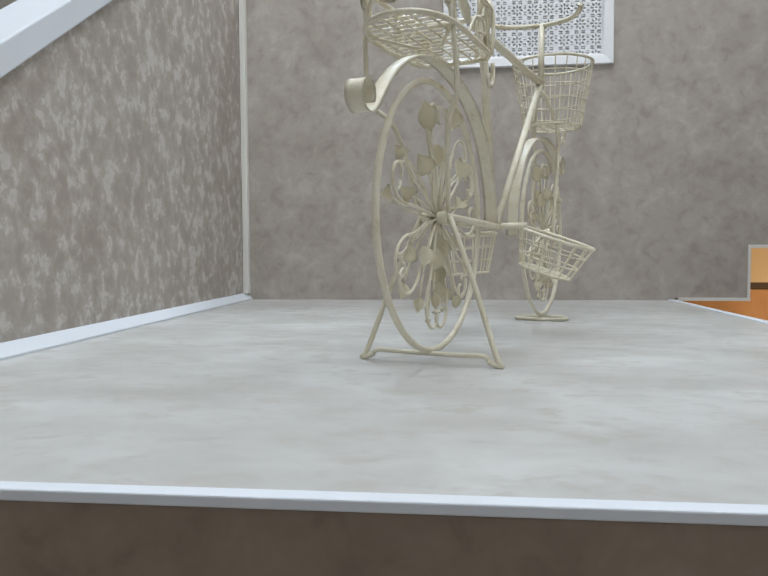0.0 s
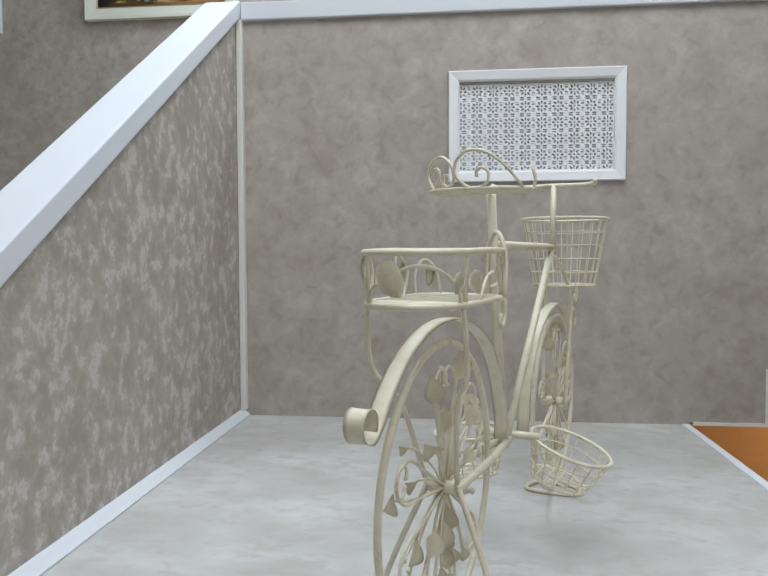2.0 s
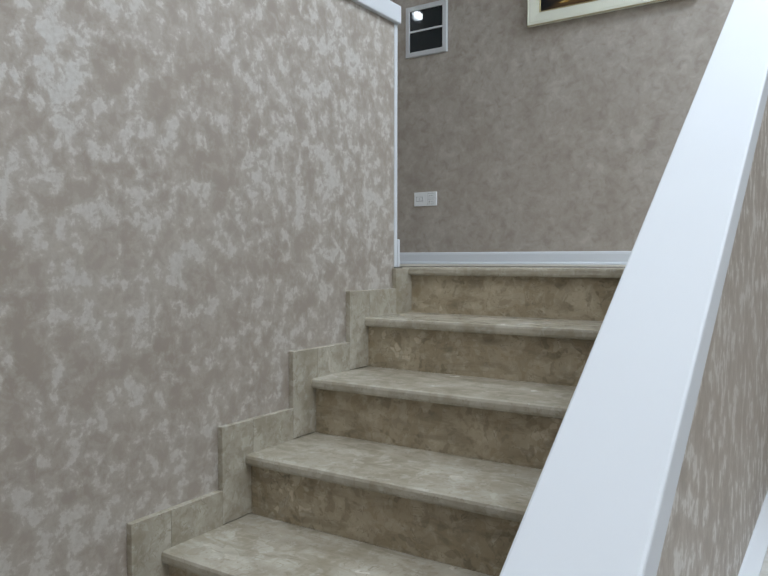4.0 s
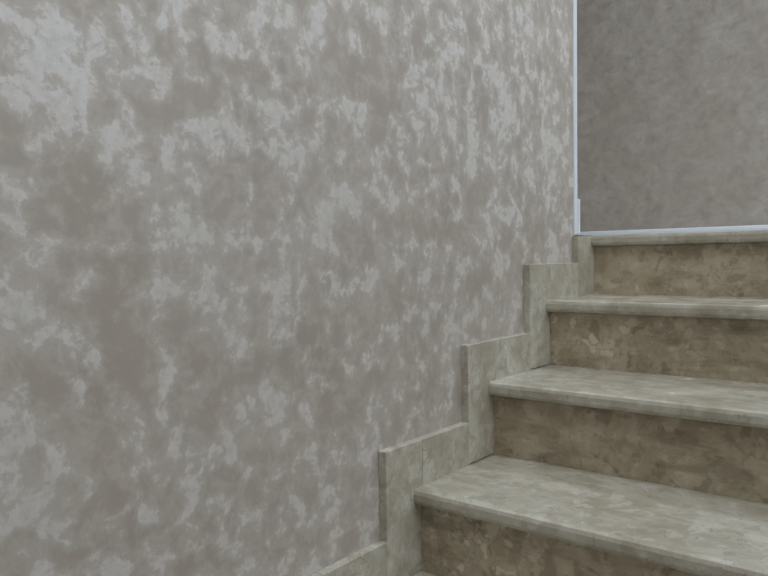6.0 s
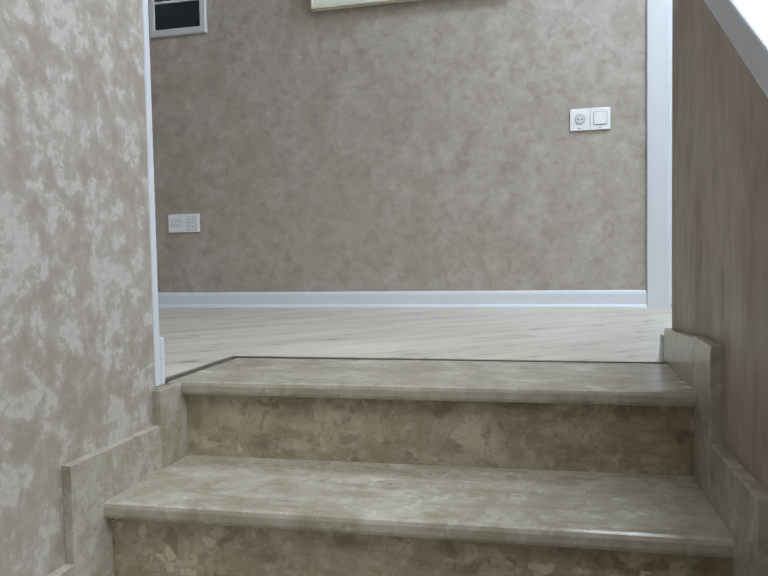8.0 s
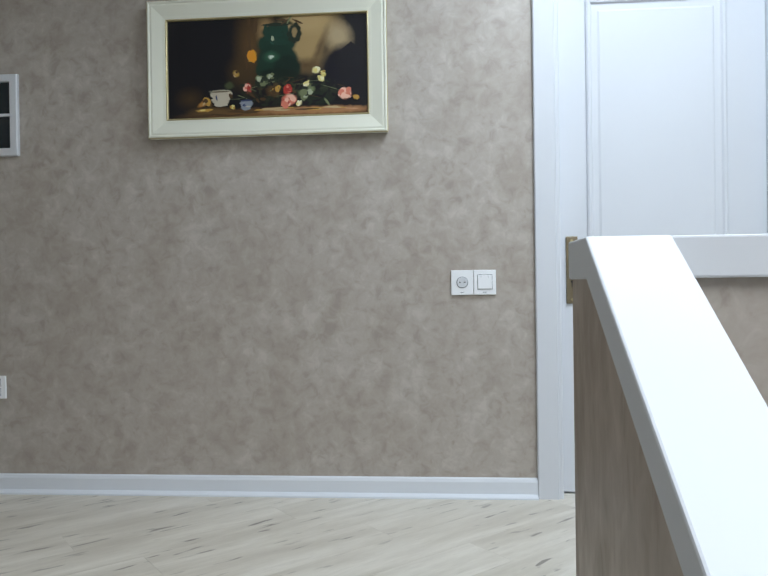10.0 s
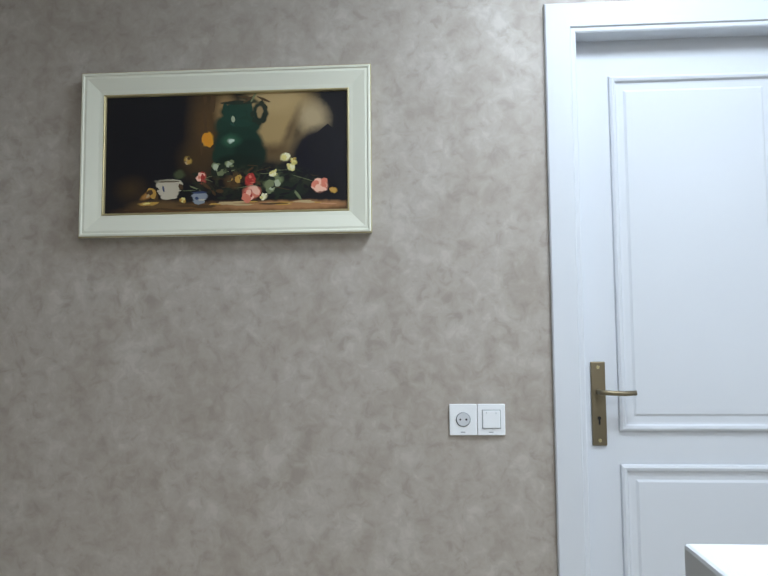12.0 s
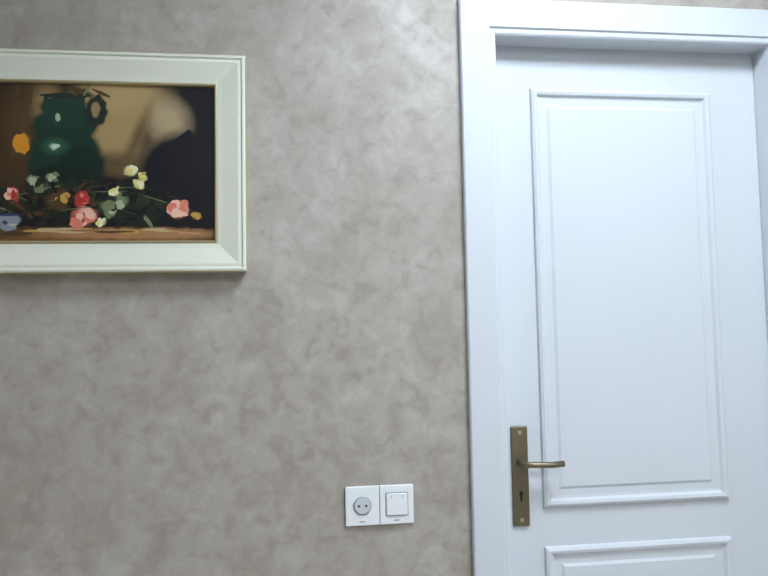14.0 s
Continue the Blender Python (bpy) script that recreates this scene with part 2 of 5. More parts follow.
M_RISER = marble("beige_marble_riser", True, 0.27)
M_CEMENT = micro_cement("grey_microcement")
M_WHITE = white_paint("white_satin_paint")
M_WARMWHITE = white_paint("warm_white_trim", (0.72, 0.71, 0.67), 0.42)
M_CEIL = white_paint("white_ceiling", (0.82, 0.82, 0.80), 0.8)
M_OAK = light_oak("white_oak_laminate")
M_CREAM = cream_metal("cream_lacquered_iron")
M_LEAF = cream_metal("pale_cream_iron_leaf", 1.06)
M_ORANGE = orange_plaster("orange_plaster")
M_CREAMWALL = white_paint("cream_wall_paint", (0.78, 0.68, 0.50), 0.6)
M_DARK = material("dark_reveal", (0.06, 0.04, 0.03), 0.6)
M_SEAM = material("grey_metal_edging", (0.17, 0.155, 0.13), 0.45, 0.3)
M_PLASTIC = material("white_plastic", (0.82, 0.84, 0.86), 0.28)
# pale vent backing, greyed to hold the shade behind the piercings
M_VENTBACK = material("grille_back_shade", (0.52, 0.51, 0.50), 0.5)
M_DOOR = white_paint("white_door_lacquer", (0.625, 0.65, 0.69), 0.34)
# grey of the fittings' marks and ring, and painted shade of their gaps
M_SHADOWGAP = material("grey_gap_shade_and_marks", (0.32, 0.34, 0.36), 0.4)
M_SILVER = material("silver_plastic", (0.62, 0.64, 0.67), 0.35, 0.1)
M_GLASSDARK = material("dark_tinted_cover", (0.012, 0.018, 0.022), 0.03)
M_BRASS = material("aged_brass", (0.21, 0.175, 0.115), 0.42, 0.85)
M_GOLD = material("gold_bead", (0.50, 0.43, 0.24), 0.35, 0.6)
M_FRAME = white_paint("ivory_frame_paint", (0.76, 0.77, 0.66), 0.35)
M_BLACK = material("black_hole", (0.01, 0.01, 0.01), 0.7)
M_GRILLE = white_paint("white_grille", (0.82, 0.83, 0.85), 0.45)

# ---- mesh helpers ----


def finish(name, bm, mat, smooth=False):
    bmesh.ops.recalc_face_normals(bm, faces=bm.faces)
    me = bpy.data.meshes.new(name)
    bm.to_mesh(me)
    bm.free()
    me.materials.append(mat)
    if smooth:
        for p in me.polygons:
            p.use_smooth = True
    return me


def part(name, bm, mat, parent=None, label="", smooth=False):
    ob = new(name, finish(name, bm, mat, smooth))
    if parent is not None:
        ob.parent = parent
    if label:
        ob["label"] = label
    return ob


def structure(name, bm, mat, label, smooth=False):
    return tagged(part(name, bm, mat, None, "", smooth), label, "structure", "", "structure")


def thing(name, label, category, loc=(0, 0, 0), group=""):
    ob = new(name)
    ob.location = loc
    return tagged(ob, label, category, group)


def box(bm, x0, x1, y0, y1, z0, z1, bevel=0.0):
    r = bmesh.ops.create_cube(bm, size=1.0)
    m = Matrix.LocRotScale(((x0 + x1) / 2, (y0 + y1) / 2, (z0 + z1) / 2), None, (x1 - x0, y1 - y0, z1 - z0))
    bmesh.ops.transform(bm, matrix=m, verts=r["verts"])
    if bevel:
        edges = {e for v in r["verts"] for e in v.link_edges}
        bmesh.ops.bevel(bm, geom=list(edges), offset=bevel, segments=2, affect="EDGES", profile=0.5)
    return bm


def cube(x0, x1, y0, y1, z0, z1, bevel=0.0):
    return box(bmesh.new(), x0, x1, y0, y1, z0, z1, bevel)


def prism(bm, pts, axis, a, b, bevel=0.0):
    """Extrudes a flat outline along x (pts are y, z) or y (pts are x, z) from a to b."""
    def at(p, q):
        return (q, *p) if axis == "x" else (p[0], q, p[1])
    lo, hi = [bm.verts.new(at(p, a)) for p in pts], [bm.verts.new(at(p, b)) for p in pts]
    bm.faces.new(lo), bm.faces.new(hi[::-1])
    for i in range(len(pts)):
        j = (i + 1) % len(pts)
        bm.faces.new((lo[i], hi[i], hi[j], lo[j]))
    if bevel:
        bmesh.ops.recalc_face_normals(bm, faces=bm.faces)
        bmesh.ops.bevel(bm, geom=list({e for v in lo + hi for e in v.link_edges}), offset=bevel, segments=2, affect="EDGES", profile=0.5)
    return bm


def ring(bm, x0, x1, z0, z1, prof, closed=False):
    """A mitred rectangular moulding in the xz plane; prof: inset from the outer edge, and y."""
    loops = []
    for d, y in prof:
        loops.append([bm.verts.new(p) for p in ((x0 + d, y, z0 + d), (x1 - d, y, z0 + d), (x1 - d, y, z1 - d), (x0 + d, y, z1 - d))])
    pairs = list(zip(loops, loops[1:])) + ([(loops[-1], loops[0])] if closed else [])
    for a, b in pairs:
        for i in range(4):
            j = (i + 1) % 4
            bm.faces.new((a[i], a[j], b[j], b[i]))
    return bm


def sweep(bm, pts, r, n=6, closed=False, r_end=None):
    """A round bar along points."""
    pts = [Vector(p) for p in pts]
    cnt, loops, ref = len(pts), [], None
    for i, p in enumerate(pts):
        a = pts[i - 1] if (i or closed) else p
        b = pts[(i + 1) % cnt] if (i < cnt - 1 or closed) else p
        t = (b - a).normalized()
        if ref is None:
            ref = t.cross(Vector((0.31, 0.17, 0.93)))
        ref = (ref - t * ref.dot(t)).normalized()
        s = t.cross(ref)
        rad = r if r_end is None else r + (r_end - r) * i / (cnt - 1)
        loops.append([bm.verts.new(p + (ref * math.cos(q) + s * math.sin(q)) * rad) for q in (2 * math.pi * j / n for j in range(n))])
    for i in range(cnt if closed else cnt - 1):
        a, b = loops[i], loops[(i + 1) % cnt]
        if closed and i == cnt - 1:
            k = min(range(n), key=lambda q: (a[0].co - b[q].co).length)
            b = b[k:] + b[:k]
        for j in range(n):
            bm.faces.new((a[j], a[(j + 1) % n], b[(j + 1) % n], b[j]))
    if not closed:
        bm.faces.new(loops[0][::-1]), bm.faces.new(loops[-1])
    return bm


def bar(pts, r, n=6, closed=False, r_end=None):
    return sweep(bmesh.new(), pts, r, n, closed, r_end)


def strap(bm, pts, half, thick, side):
    """A flat band along points, side: the vector across it."""
    pts, side, loops = [Vector(p) for p in pts], Vector(side).normalized(), []
    for i, p in enumerate(pts):
        t = (pts[min(i + 1, len(pts) - 1)] - pts[max(i - 1, 0)]).normalized()
        up = side.cross(t).normalized()
        loops.append([bm.verts.new(p + side * a * half + up * b) for a, b in ((-1, 0), (-0.55, thick), (0.55, thick), (1, 0), (0.55, thick - 0.0022), (-0.55, thick - 0.0022))])
    for a, b in zip(loops, loops[1:]):
        for j in range(6):
            bm.faces.new((a[j], a[(j + 1) % 6], b[(j + 1) % 6], b[j]))
    bm.faces.new(loops[0][::-1]), bm.faces.new(loops[-1])
    return bm


def smooth_line(pts, k=6):
    """Catmull-Rom points through the given ones."""
    p = [Vector(q) for q in pts]
    p = [p[0] * 2 - p[1]] + p + [p[-1] * 2 - p[-2]]
    out = []
    for i in range(1, len(p) - 2):
        for j in range(k):
            t = j / k
            a, b, c, d = p[i - 1:i + 3]
            out.append(0.5 * ((2 * b) + (c - a) * t + (2 * a - 5 * b + 4 * c - d) * t * t + (3 * b - a - 3 * c + d) * t ** 3))
    return out + [p[-2]]


# ---- building ----
U, P, STEP, GO = 1.292, 0.677, 0.1642, 0.2743
XL, XS, XN = -1.986, -0.905, -0.812
YF, YB, YW = 0.528, 2.68, 4.378
LAND = U - 8 * STEP
ZC = 4.05
XE, XWEST, YS = 2.6, -3.47, -1.9

structure("floor_landing", cube(XL - 0.2, XE, YS, YF, LAND - 0.12, LAND), M_LAND, "unseen landing floor below the stairs, kept dark to cut bounce light")
structure("floor_lower", cube(0.6, XE, YF, 3.7, -1.5, -1.38), M_CREAMWALL, "cream floor of the lower stairwell")
SX0, SX1, SY0, SY1 = -1.22, 1.77, -0.18, 2.02
bm = cube(XWEST - 0.1, SX0, YS - 0.1, YW + 0.1, ZC, ZC + 0.35)
box(bm, SX0, -0.85, SY1, YW + 0.1, ZC, ZC + 0.35)
box(bm, SX1, XE + 0.1, YS - 0.1, YW + 0.1, ZC, ZC + 0.35), box(bm, SX0, SX1, YS - 0.1, SY0, ZC, ZC + 0.35), box(bm, 0.01, SX1, SY1, YW + 0.1, ZC, ZC + 0.35), box(bm, -0.85, 0.01, SY1, 3.05, ZC, ZC + 0.35), box(bm, -0.85, 0.01, 3.71, YW + 0.1, ZC, ZC + 0.35)
structure("ceiling", bm, M_CEIL, "white painted ceiling over the stairwell")
structure("floor_hall_base", cube(XL - 0.02, XE, 2.735, YW, U - 0.2, U - 0.008), M_CREAMWALL, "floor slab of the upper hall")
structure("floor_hall_base_west", cube(XWEST, XL - 0.02, YS, YW, U - 0.2, U - 0.008), M_CREAMWALL, "floor slab of the upper hall beside the stairs")

# outer walls
bm = cube(XWEST - 0.15, XWEST, YS, YW + 0.15, 0, ZC)
structure("wall_west", bm, M_SOFT, "taupe cloudy wall at the end of the hall")
bm = cube(XE, XE + 0.15, YS, 2.9, -1.5, ZC)
box(bm, XE, XE + 0.15, 4.2, YW + 0.15, -1.5, ZC), box(bm, XE, XE + 0.15, 2.9, 4.2, -1.5, 2.15), box(bm, XE, XE + 0.15, 2.9, 4.2, 3.75, ZC)
structure("wall_east", bm, M_SOFT, "taupe wall with a window opening")
bm = cube(XWEST - 0.15, -0.45, YS - 0.15, YS, 0, ZC)
box(bm, 2.25, XE + 0.15, YS - 0.15, YS, -1.5, ZC), box(bm, -0.45, 2.25, YS - 0.15, YS, -0.2, 1.4), box(bm, -0.45, 2.25, YS - 0.15, YS, 3.7, ZC)
structure("wall_south", bm, M_SOFT, "taupe wall with a large window opening")

# hall wall with the door opening
DX0, DX1, DZ = -0.672, 0.151, 3.418
bm = cube(XWEST, DX0, YW, YW + 0.16, U - 0.2, ZC)
box(bm, DX1, XE, YW, YW + 0.16, U - 0.2, ZC), box(bm, DX0, DX1, YW, YW + 0.16, DZ, ZC)
structure("wall_north", bm, M_SOFT, "taupe cloudy decorative hall wall")

# low wall left of the stairs
structure("wall_stair_west", cube(XL - 0.13, XL, YS, 2.289, -0.12, 2.145), M_PEARL, "low taupe stair wall with flaky pearl patches")
structure("wall_cap_west", cube(XL - 0.146, XL + 0.016, YS, 2.313, 2.145, 2.207, 0.004), M_WHITE, "white painted cap on the low stair wall")
bm = cube(XL - 0.128, XL + 0.003, 2.289, 2.309, U, 2.145, 0.003)
structure("trim_corner_west", bm, M_WHITE, "white corner trim at the end of the stair wall")
structure("trim_corner_foot", cube(XL - 0.135, XL + 0.004, 2.3105, 2.325, U, U + 0.100, 0.004), M_WHITE, "white skirting end on the stair wall")

# niche back wall with the vent opening and the stepped lower edge
VX0, VX1, VZ0, VZ1 = 0.0085, 0.5605, 1.5875, 1.9015
YT = 2.778
bm = bmesh.new()
gx, gz = (XS, VX0, VX1, 0.83, 1.096, XE), (LAND, 0.687, 0.874, VZ0, VZ1, 2.156)
solid = {(i, j) for i in range(5) for j in range(5) if not ((i, j) == (1, 3) or (i == 3 and j == 0) or (i == 4 and j < 2))}
at = {(i, j, d): bm.verts.new((gx[i], (YB, YT)[d], gz[j])) for i in range(6) for j in range(6) for d in (0, 1)}
for i, j in solid:
    for d in (0, 1):
        bm.faces.new([at[p[0], p[1], d] for p in ((i, j), (i + 1, j), (i + 1, j + 1), (i, j + 1))])
    for (p, q), o in ((((i, j), (i + 1, j)), (i, j - 1)), (((i, j + 1), (i + 1, j + 1)), (i, j + 1)), (((i, j), (i, j + 1)), (i - 1, j)), (((i + 1, j), (i + 1, j + 1)), (i + 1, j))):
        if o not in solid:
            bm.faces.new((at[p[0], p[1], 0], at[q[0], q[1], 0], at[q[0], q[1], 1], at[p[0], p[1], 1]))
bmesh.ops.delete(bm, geom=[v for v in bm.verts if not v.link_faces], context="VERTS")
structure("wall_niche_back", bm, M_SOFT, "taupe cloudy wall behind the display platform")
bm = cube(0.842, 1.098, YB - 0.003, YT, 0.675, 0.687)
box(bm, 1.087, 1.0965, YB - 0.003, YT, 0.687, 0.870), box(bm, 1.087, XE, YB - 0.003, YT, 0.870, 0.882)
structure("trim_opening", bm, M_WARMWHITE, "thin white edging round the stepped opening")
structure("wall_cap_back", cube(-0.795, XE, 2.662, 2.792, 2.156, 2.2215, 0.004), M_WHITE, "white painted cap on the hall parapet")

# sloping parapet between stairs and niche


def cap_top(y):
    return 0.9969 + 0.6693 * (y - 0.822)


y_top = 0.822 + (2.2215 - 0.9969) / 0.6693
XP = -0.9215
bm = bmesh.new()
prism(bm, [(YF, LAND), (YB - 0.001, LAND), (YB - 0.001, cap_top(YB) - 0.0652), (YF, cap_top(YF) - 0.0652)], "x", -0.858, XN)
structure("wall_parapet_niche_side", bm, M_PEARL, "sloping parapet face with flaky pearl patches")
bm = bmesh.new()
prism(bm, [(YF, LAND), (YT, LAND), (YT, 2.1565), (y_top, 2.1565), (YF, cap_top(YF) - 0.0652)], "x", XP, -0.8585)
structure("wall_parapet_stair_side", bm, M_STAIRSIDE, "streaked taupe stair side of the sloping parapet, toned down for weaker light")
bm = bmesh.new()
prism(bm, [(YF - 0.01, cap_top(YF - 0.01)), (YF - 0.01, cap_top(YF - 0.01) - 0.065), (y_top, 2.1567), (2.7935, 2.1567), (2.7935, 2.2217), (y_top, 2.2217)], "x", -0.9255, -0.7965, 0.004)
structure("wall_cap_parapet", bm, M_WHITE, "white painted cap sloping along the stairs")

# platform
structure("platform", cube(XN + 0.02, 0.806, YF + 0.011, YB, LAND, P - 0.002), M_SOFT, "display platform with taupe front")
structure("platform_top", cube(XN + 0.02, 0.806, YF + 0.0063, YB, P - 0.002, P), M_CEMENT, "pale grey microcement platform top")
structure("platform_front", cube(XN, 0.83, YF - 0.010, YF + 0.0105, LAND, P - 0.008), M_FRONT, "brown cloudy front of the display platform, darkened for its shade")
structure("trim_platform_front", cube(XN, 0.83, YF - 0.013, YF + 0.0065, P - 0.008, P + 0.002, 0.0015), M_WHITE, "white edge trim along the platform front")
structure("trim_platform_side", cube(0.804, 0.830, YF + 0.0108, YB, P - 0.4, P + 0.003, 0.0015), M_WHITE, "white edge trim along the platform side")
bm = prism(bmesh.new(), [(XN, P), (XN + 0.030, P), (XN + 0.030, P + 0.005), (XN + 0.005, P + 0.026), (XN, P + 0.026)], "y", YF + 0.027, YB, 0.0008)
structure("trim_niche_base", bm, M_WHITE, "white base strip along the parapet")
structure("trim_niche_corner", cube(XN + 0.001, XN + 0.023, YB - 0.030, YB, P + 0.024, 2.154, 0.003), M_WARMWHITE, "off-white corner strip in the niche")

# lower stairwell seen through the stepped opening
structure("wall_lower", cube(0.5, XE, 3.6, 3.7, -1.5, 0.665), M_ORANGE, "orange plastered wall in the lower stairwell")
structure("wall_lower_reveal", cube(0.5, XE, 3.615, 3.7, 0.665, 0.70), M_DARK, "dark shadow joint above the orange wall")
structure("wall_lower_upper", cube(0.5, XE, 3.6, 3.7, 0.70, U - 0.2), M_CREAMWALL, "cream wall above the orange plaster")
structure("wall_lower_side", cube(0.55, 0.80, 2.876, 3.6, -1.5, U - 0.2), M_CREAMWALL, "cream side wall of the lower stairwell")

# hall trims
bm = bmesh.new()
prism(bm, [(YW, U), (YW - 0.034, U), (YW - 0.034, U + 0.005), (YW - 0.031, U + 0.009), (YW - 0.014, U + 0.017), (YW - 0.013, U + 0.064), (YW - 0.009, U + 0.075), (YW - 0.003, U + 0.080), (YW, U + 0.080)], "x", XWEST + 0.02, -0.7715)
structure("baseboard_north", bm, M_WHITE, "white moulded baseboard along the hall wall")
bm = bmesh.new()
prism(bm, [(XWEST, U), (XWEST + 0.018, U), (XWEST + 0.018, U + 0.075), (XWEST + 0.006, U + 0.091), (XWEST, U + 0.091)], "y", YS, YW - 0.036)
structure("baseboard_west", bm, M_WHITE, "white moulded baseboard at the end wall")


def window(name, x0, x1, z0, z1, m, label):
    """A white casement set into an opening, built in the xz plane and moved by m."""
    w = tagged(new(name), label, "window", "", "structure")
    w.matrix_world = m
    part("window_frame", ring(bmesh.new(), x0, x1, z0, z1, [(0, -0.03), (0, 0.03), (0.05, 0.03), (0.05, -0.03)], True), M_WHITE, w)
    n = max(1, round((x1 - x0) / 0.9))
    for i in range(1, n):
        x = x0 + (x1 - x0) * i / n
        part("mullion", cube(x - 0.03, x + 0.03, -0.03, 0.03, z0 + 0.05, z1 - 0.05), M_WHITE, w)
    pane = part("pane", cube(x0 + 0.05, x1 - 0.05, -0.006, 0.006, z0 + 0.05, z1 - 0.05), M_PANE, w)
    pane.visible_shadow = False


M_PANE = material("window_glass", (1, 1, 1), 0.02, 0.0, **{"Transmission Weight": 1.0})
window("window_1", -0.45, 2.25, 1.4, 3.7, Matrix.Translation((0, YS - 0.10, 0)), "white window with several panes behind the landing")
window("window_2", -0.65, 0.65, 2.15, 3.75, Matrix.Translation((XE + 0.10, 3.55, 0)) @ Matrix.Rotation(radians(90), 4, "Z"), "white window at the end of the hall")
window("skylight", SX0, SX1, SY0, SY1, Matrix.Translation((0, 0, ZC + 0.32)) @ Matrix.Rotation(radians(-90), 4, "X") @ Matrix.Scale(-1, 4, (0, 0, 1)), "white-framed skylight over the stairs")
# unseen ceiling opening, added to house the hall's fill light
window("added_hall_opening", -0.85, 0.01, 3.05, 3.71, Matrix.Translation((0, 0, ZC + 0.32)) @ Matrix.Rotation(radians(-90), 4, "X") @ Matrix.Scale(-1, 4, (0, 0, 1)), "white-framed ceiling opening added over the hall for fill light")

# ---- stairs ----
stairs = tagged(new("staircase"), "beige marble staircase with stepped skirting", "stairs", "", "structure")
Y1 = 2.358
XR = XP
SKEW = 0.030


def skewed(bm):
    """Turns the steps' fronts a little, as they lie: the right end stands further back."""
    for v in bm.verts:
        v.co.y += SKEW * (v.co.x - XL)
    return bm


for k in range(8):
    yk, zk = Y1 - GO * k, U - STEP * k
    depth = 0.344 if k == 0 else GO + 0.03
    part("tread", skewed(cube(XL if k else XL - 0.018, XR, yk, yk + depth, zk - 0.030, zk, 0.009)), M_MARBLE, stairs)
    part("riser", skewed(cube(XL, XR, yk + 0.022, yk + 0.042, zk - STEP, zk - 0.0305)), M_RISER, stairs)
part("carcass", skewed(prism(bmesh.new(), [(Y1 - 7 * GO + 0.045, LAND)] + [p for k in range(7, -1, -1) for p in ((Y1 - k * GO + 0.045, U - k * STEP - STEP), (Y1 - k * GO + 0.045, U - k * STEP - 0.032))] + [(2.69, U - 0.032), (2.69, LAND)], "x", XL, XS)), M_CREAMWALL, stairs)


def skirting(x0, x1, y1, lift, lead, first):
    """Stepped marble skirting: one upright and one flat piece a step."""
    for k in range(first, 8):
        yk, zk = y1 - GO * k, U - STEP * k
        part("skirting_piece", cube(x0, x1, yk + 0.031, yk + GO - lead, zk - 0.02, zk + lift, 0.0015), M_MARBLE, stairs)
        part("skirting_piece", cube(x0, x1 + (0.001 if x1 > -1.5 else 0), yk - lead, yk + 0.0305, zk - STEP + 0.002, zk + lift, 0.0015), M_MARBLE, stairs)


skirting(XL, XL + 0.018, Y1, 0.090, 0.080, 1)
YR = Y1 + SKEW * (XR - XL)
skirting(XR - 0.021, XR, YR, 0.100, 0.112, 1)
part("skirting_piece", cube(XR - 0.021, XR + 0.001, YR - 0.112, YR + 0.0305, U - STEP + 0.002, U + 0.100, 0.0015), M_MARBLE, stairs)
bm = prism(bmesh.new(), [(YR + 0.031, U - 0.02), (2.760, U - 0.02), (2.760, U + 0.056), (2.754, U + 0.072), (2.742, U + 0.080), (YR + 0.031, U + 0.096)], "x", XR - 0.021, XR)
part("skirting_piece", bm, M_MARBLE, stairs)
part("skirting_piece", cube(XL, XL + 0.018, Y1 - 0.080, Y1 + 0.03, U - STEP - 0.02, U - 0.004, 0.0015), M_MARBLE, stairs)
YE = Y1 + 0.344
bm = cube(XL - 0.032, XR - 0.021, YE + 0.0005, YE + 0.0125, U - 0.006, U + 0.0025)
for v in bm.verts:
    v.co.y += 0.016 * (v.co.x - XL)
structure("trim_marble_edge", bm, M_SEAM, "dark metal edging between marble and oak floor")
structure("trim_marble_edge_side", cube(XL - 0.032, XL - 0.019, 2.327, YE, U - 0.006, U + 0.0025), M_SEAM, "dark metal edging beside the marble step")
structure("trim_post_foot", prism(bmesh.new(), [(2.7615, U), (2.809, U), (2.809, U + 0.018), (2.801, U + 0.026), (2.794, U + 0.032), (2.794, U + 0.056), (2.787, U + 0.062), (2.7615, U + 0.062)], "x", -0.946, -0.910, 0.003), M_WHITE, "white skirting end at the parapet post")

# ---- door ----
door = tagged(new("door_1"), "white panelled door, closed, with aged brass handle", "door", "", "structure")
bm = bmesh.new()


def casing(bm, prof):
    """Architrave round three sides; prof: distance out from the opening, and y."""
    loops = [[bm.verts.new(p) for p in ((DX0 - d, y, U), (DX0 - d, y, DZ + d), (DX1 + d, y, DZ + d), (DX1 + d, y, U))] for d, y in prof]
    for a, b in zip(loops, loops[1:]):
        for i in range(3):
            bm.faces.new((a[i], a[i + 1], b[i + 1], b[i]))
    return bm


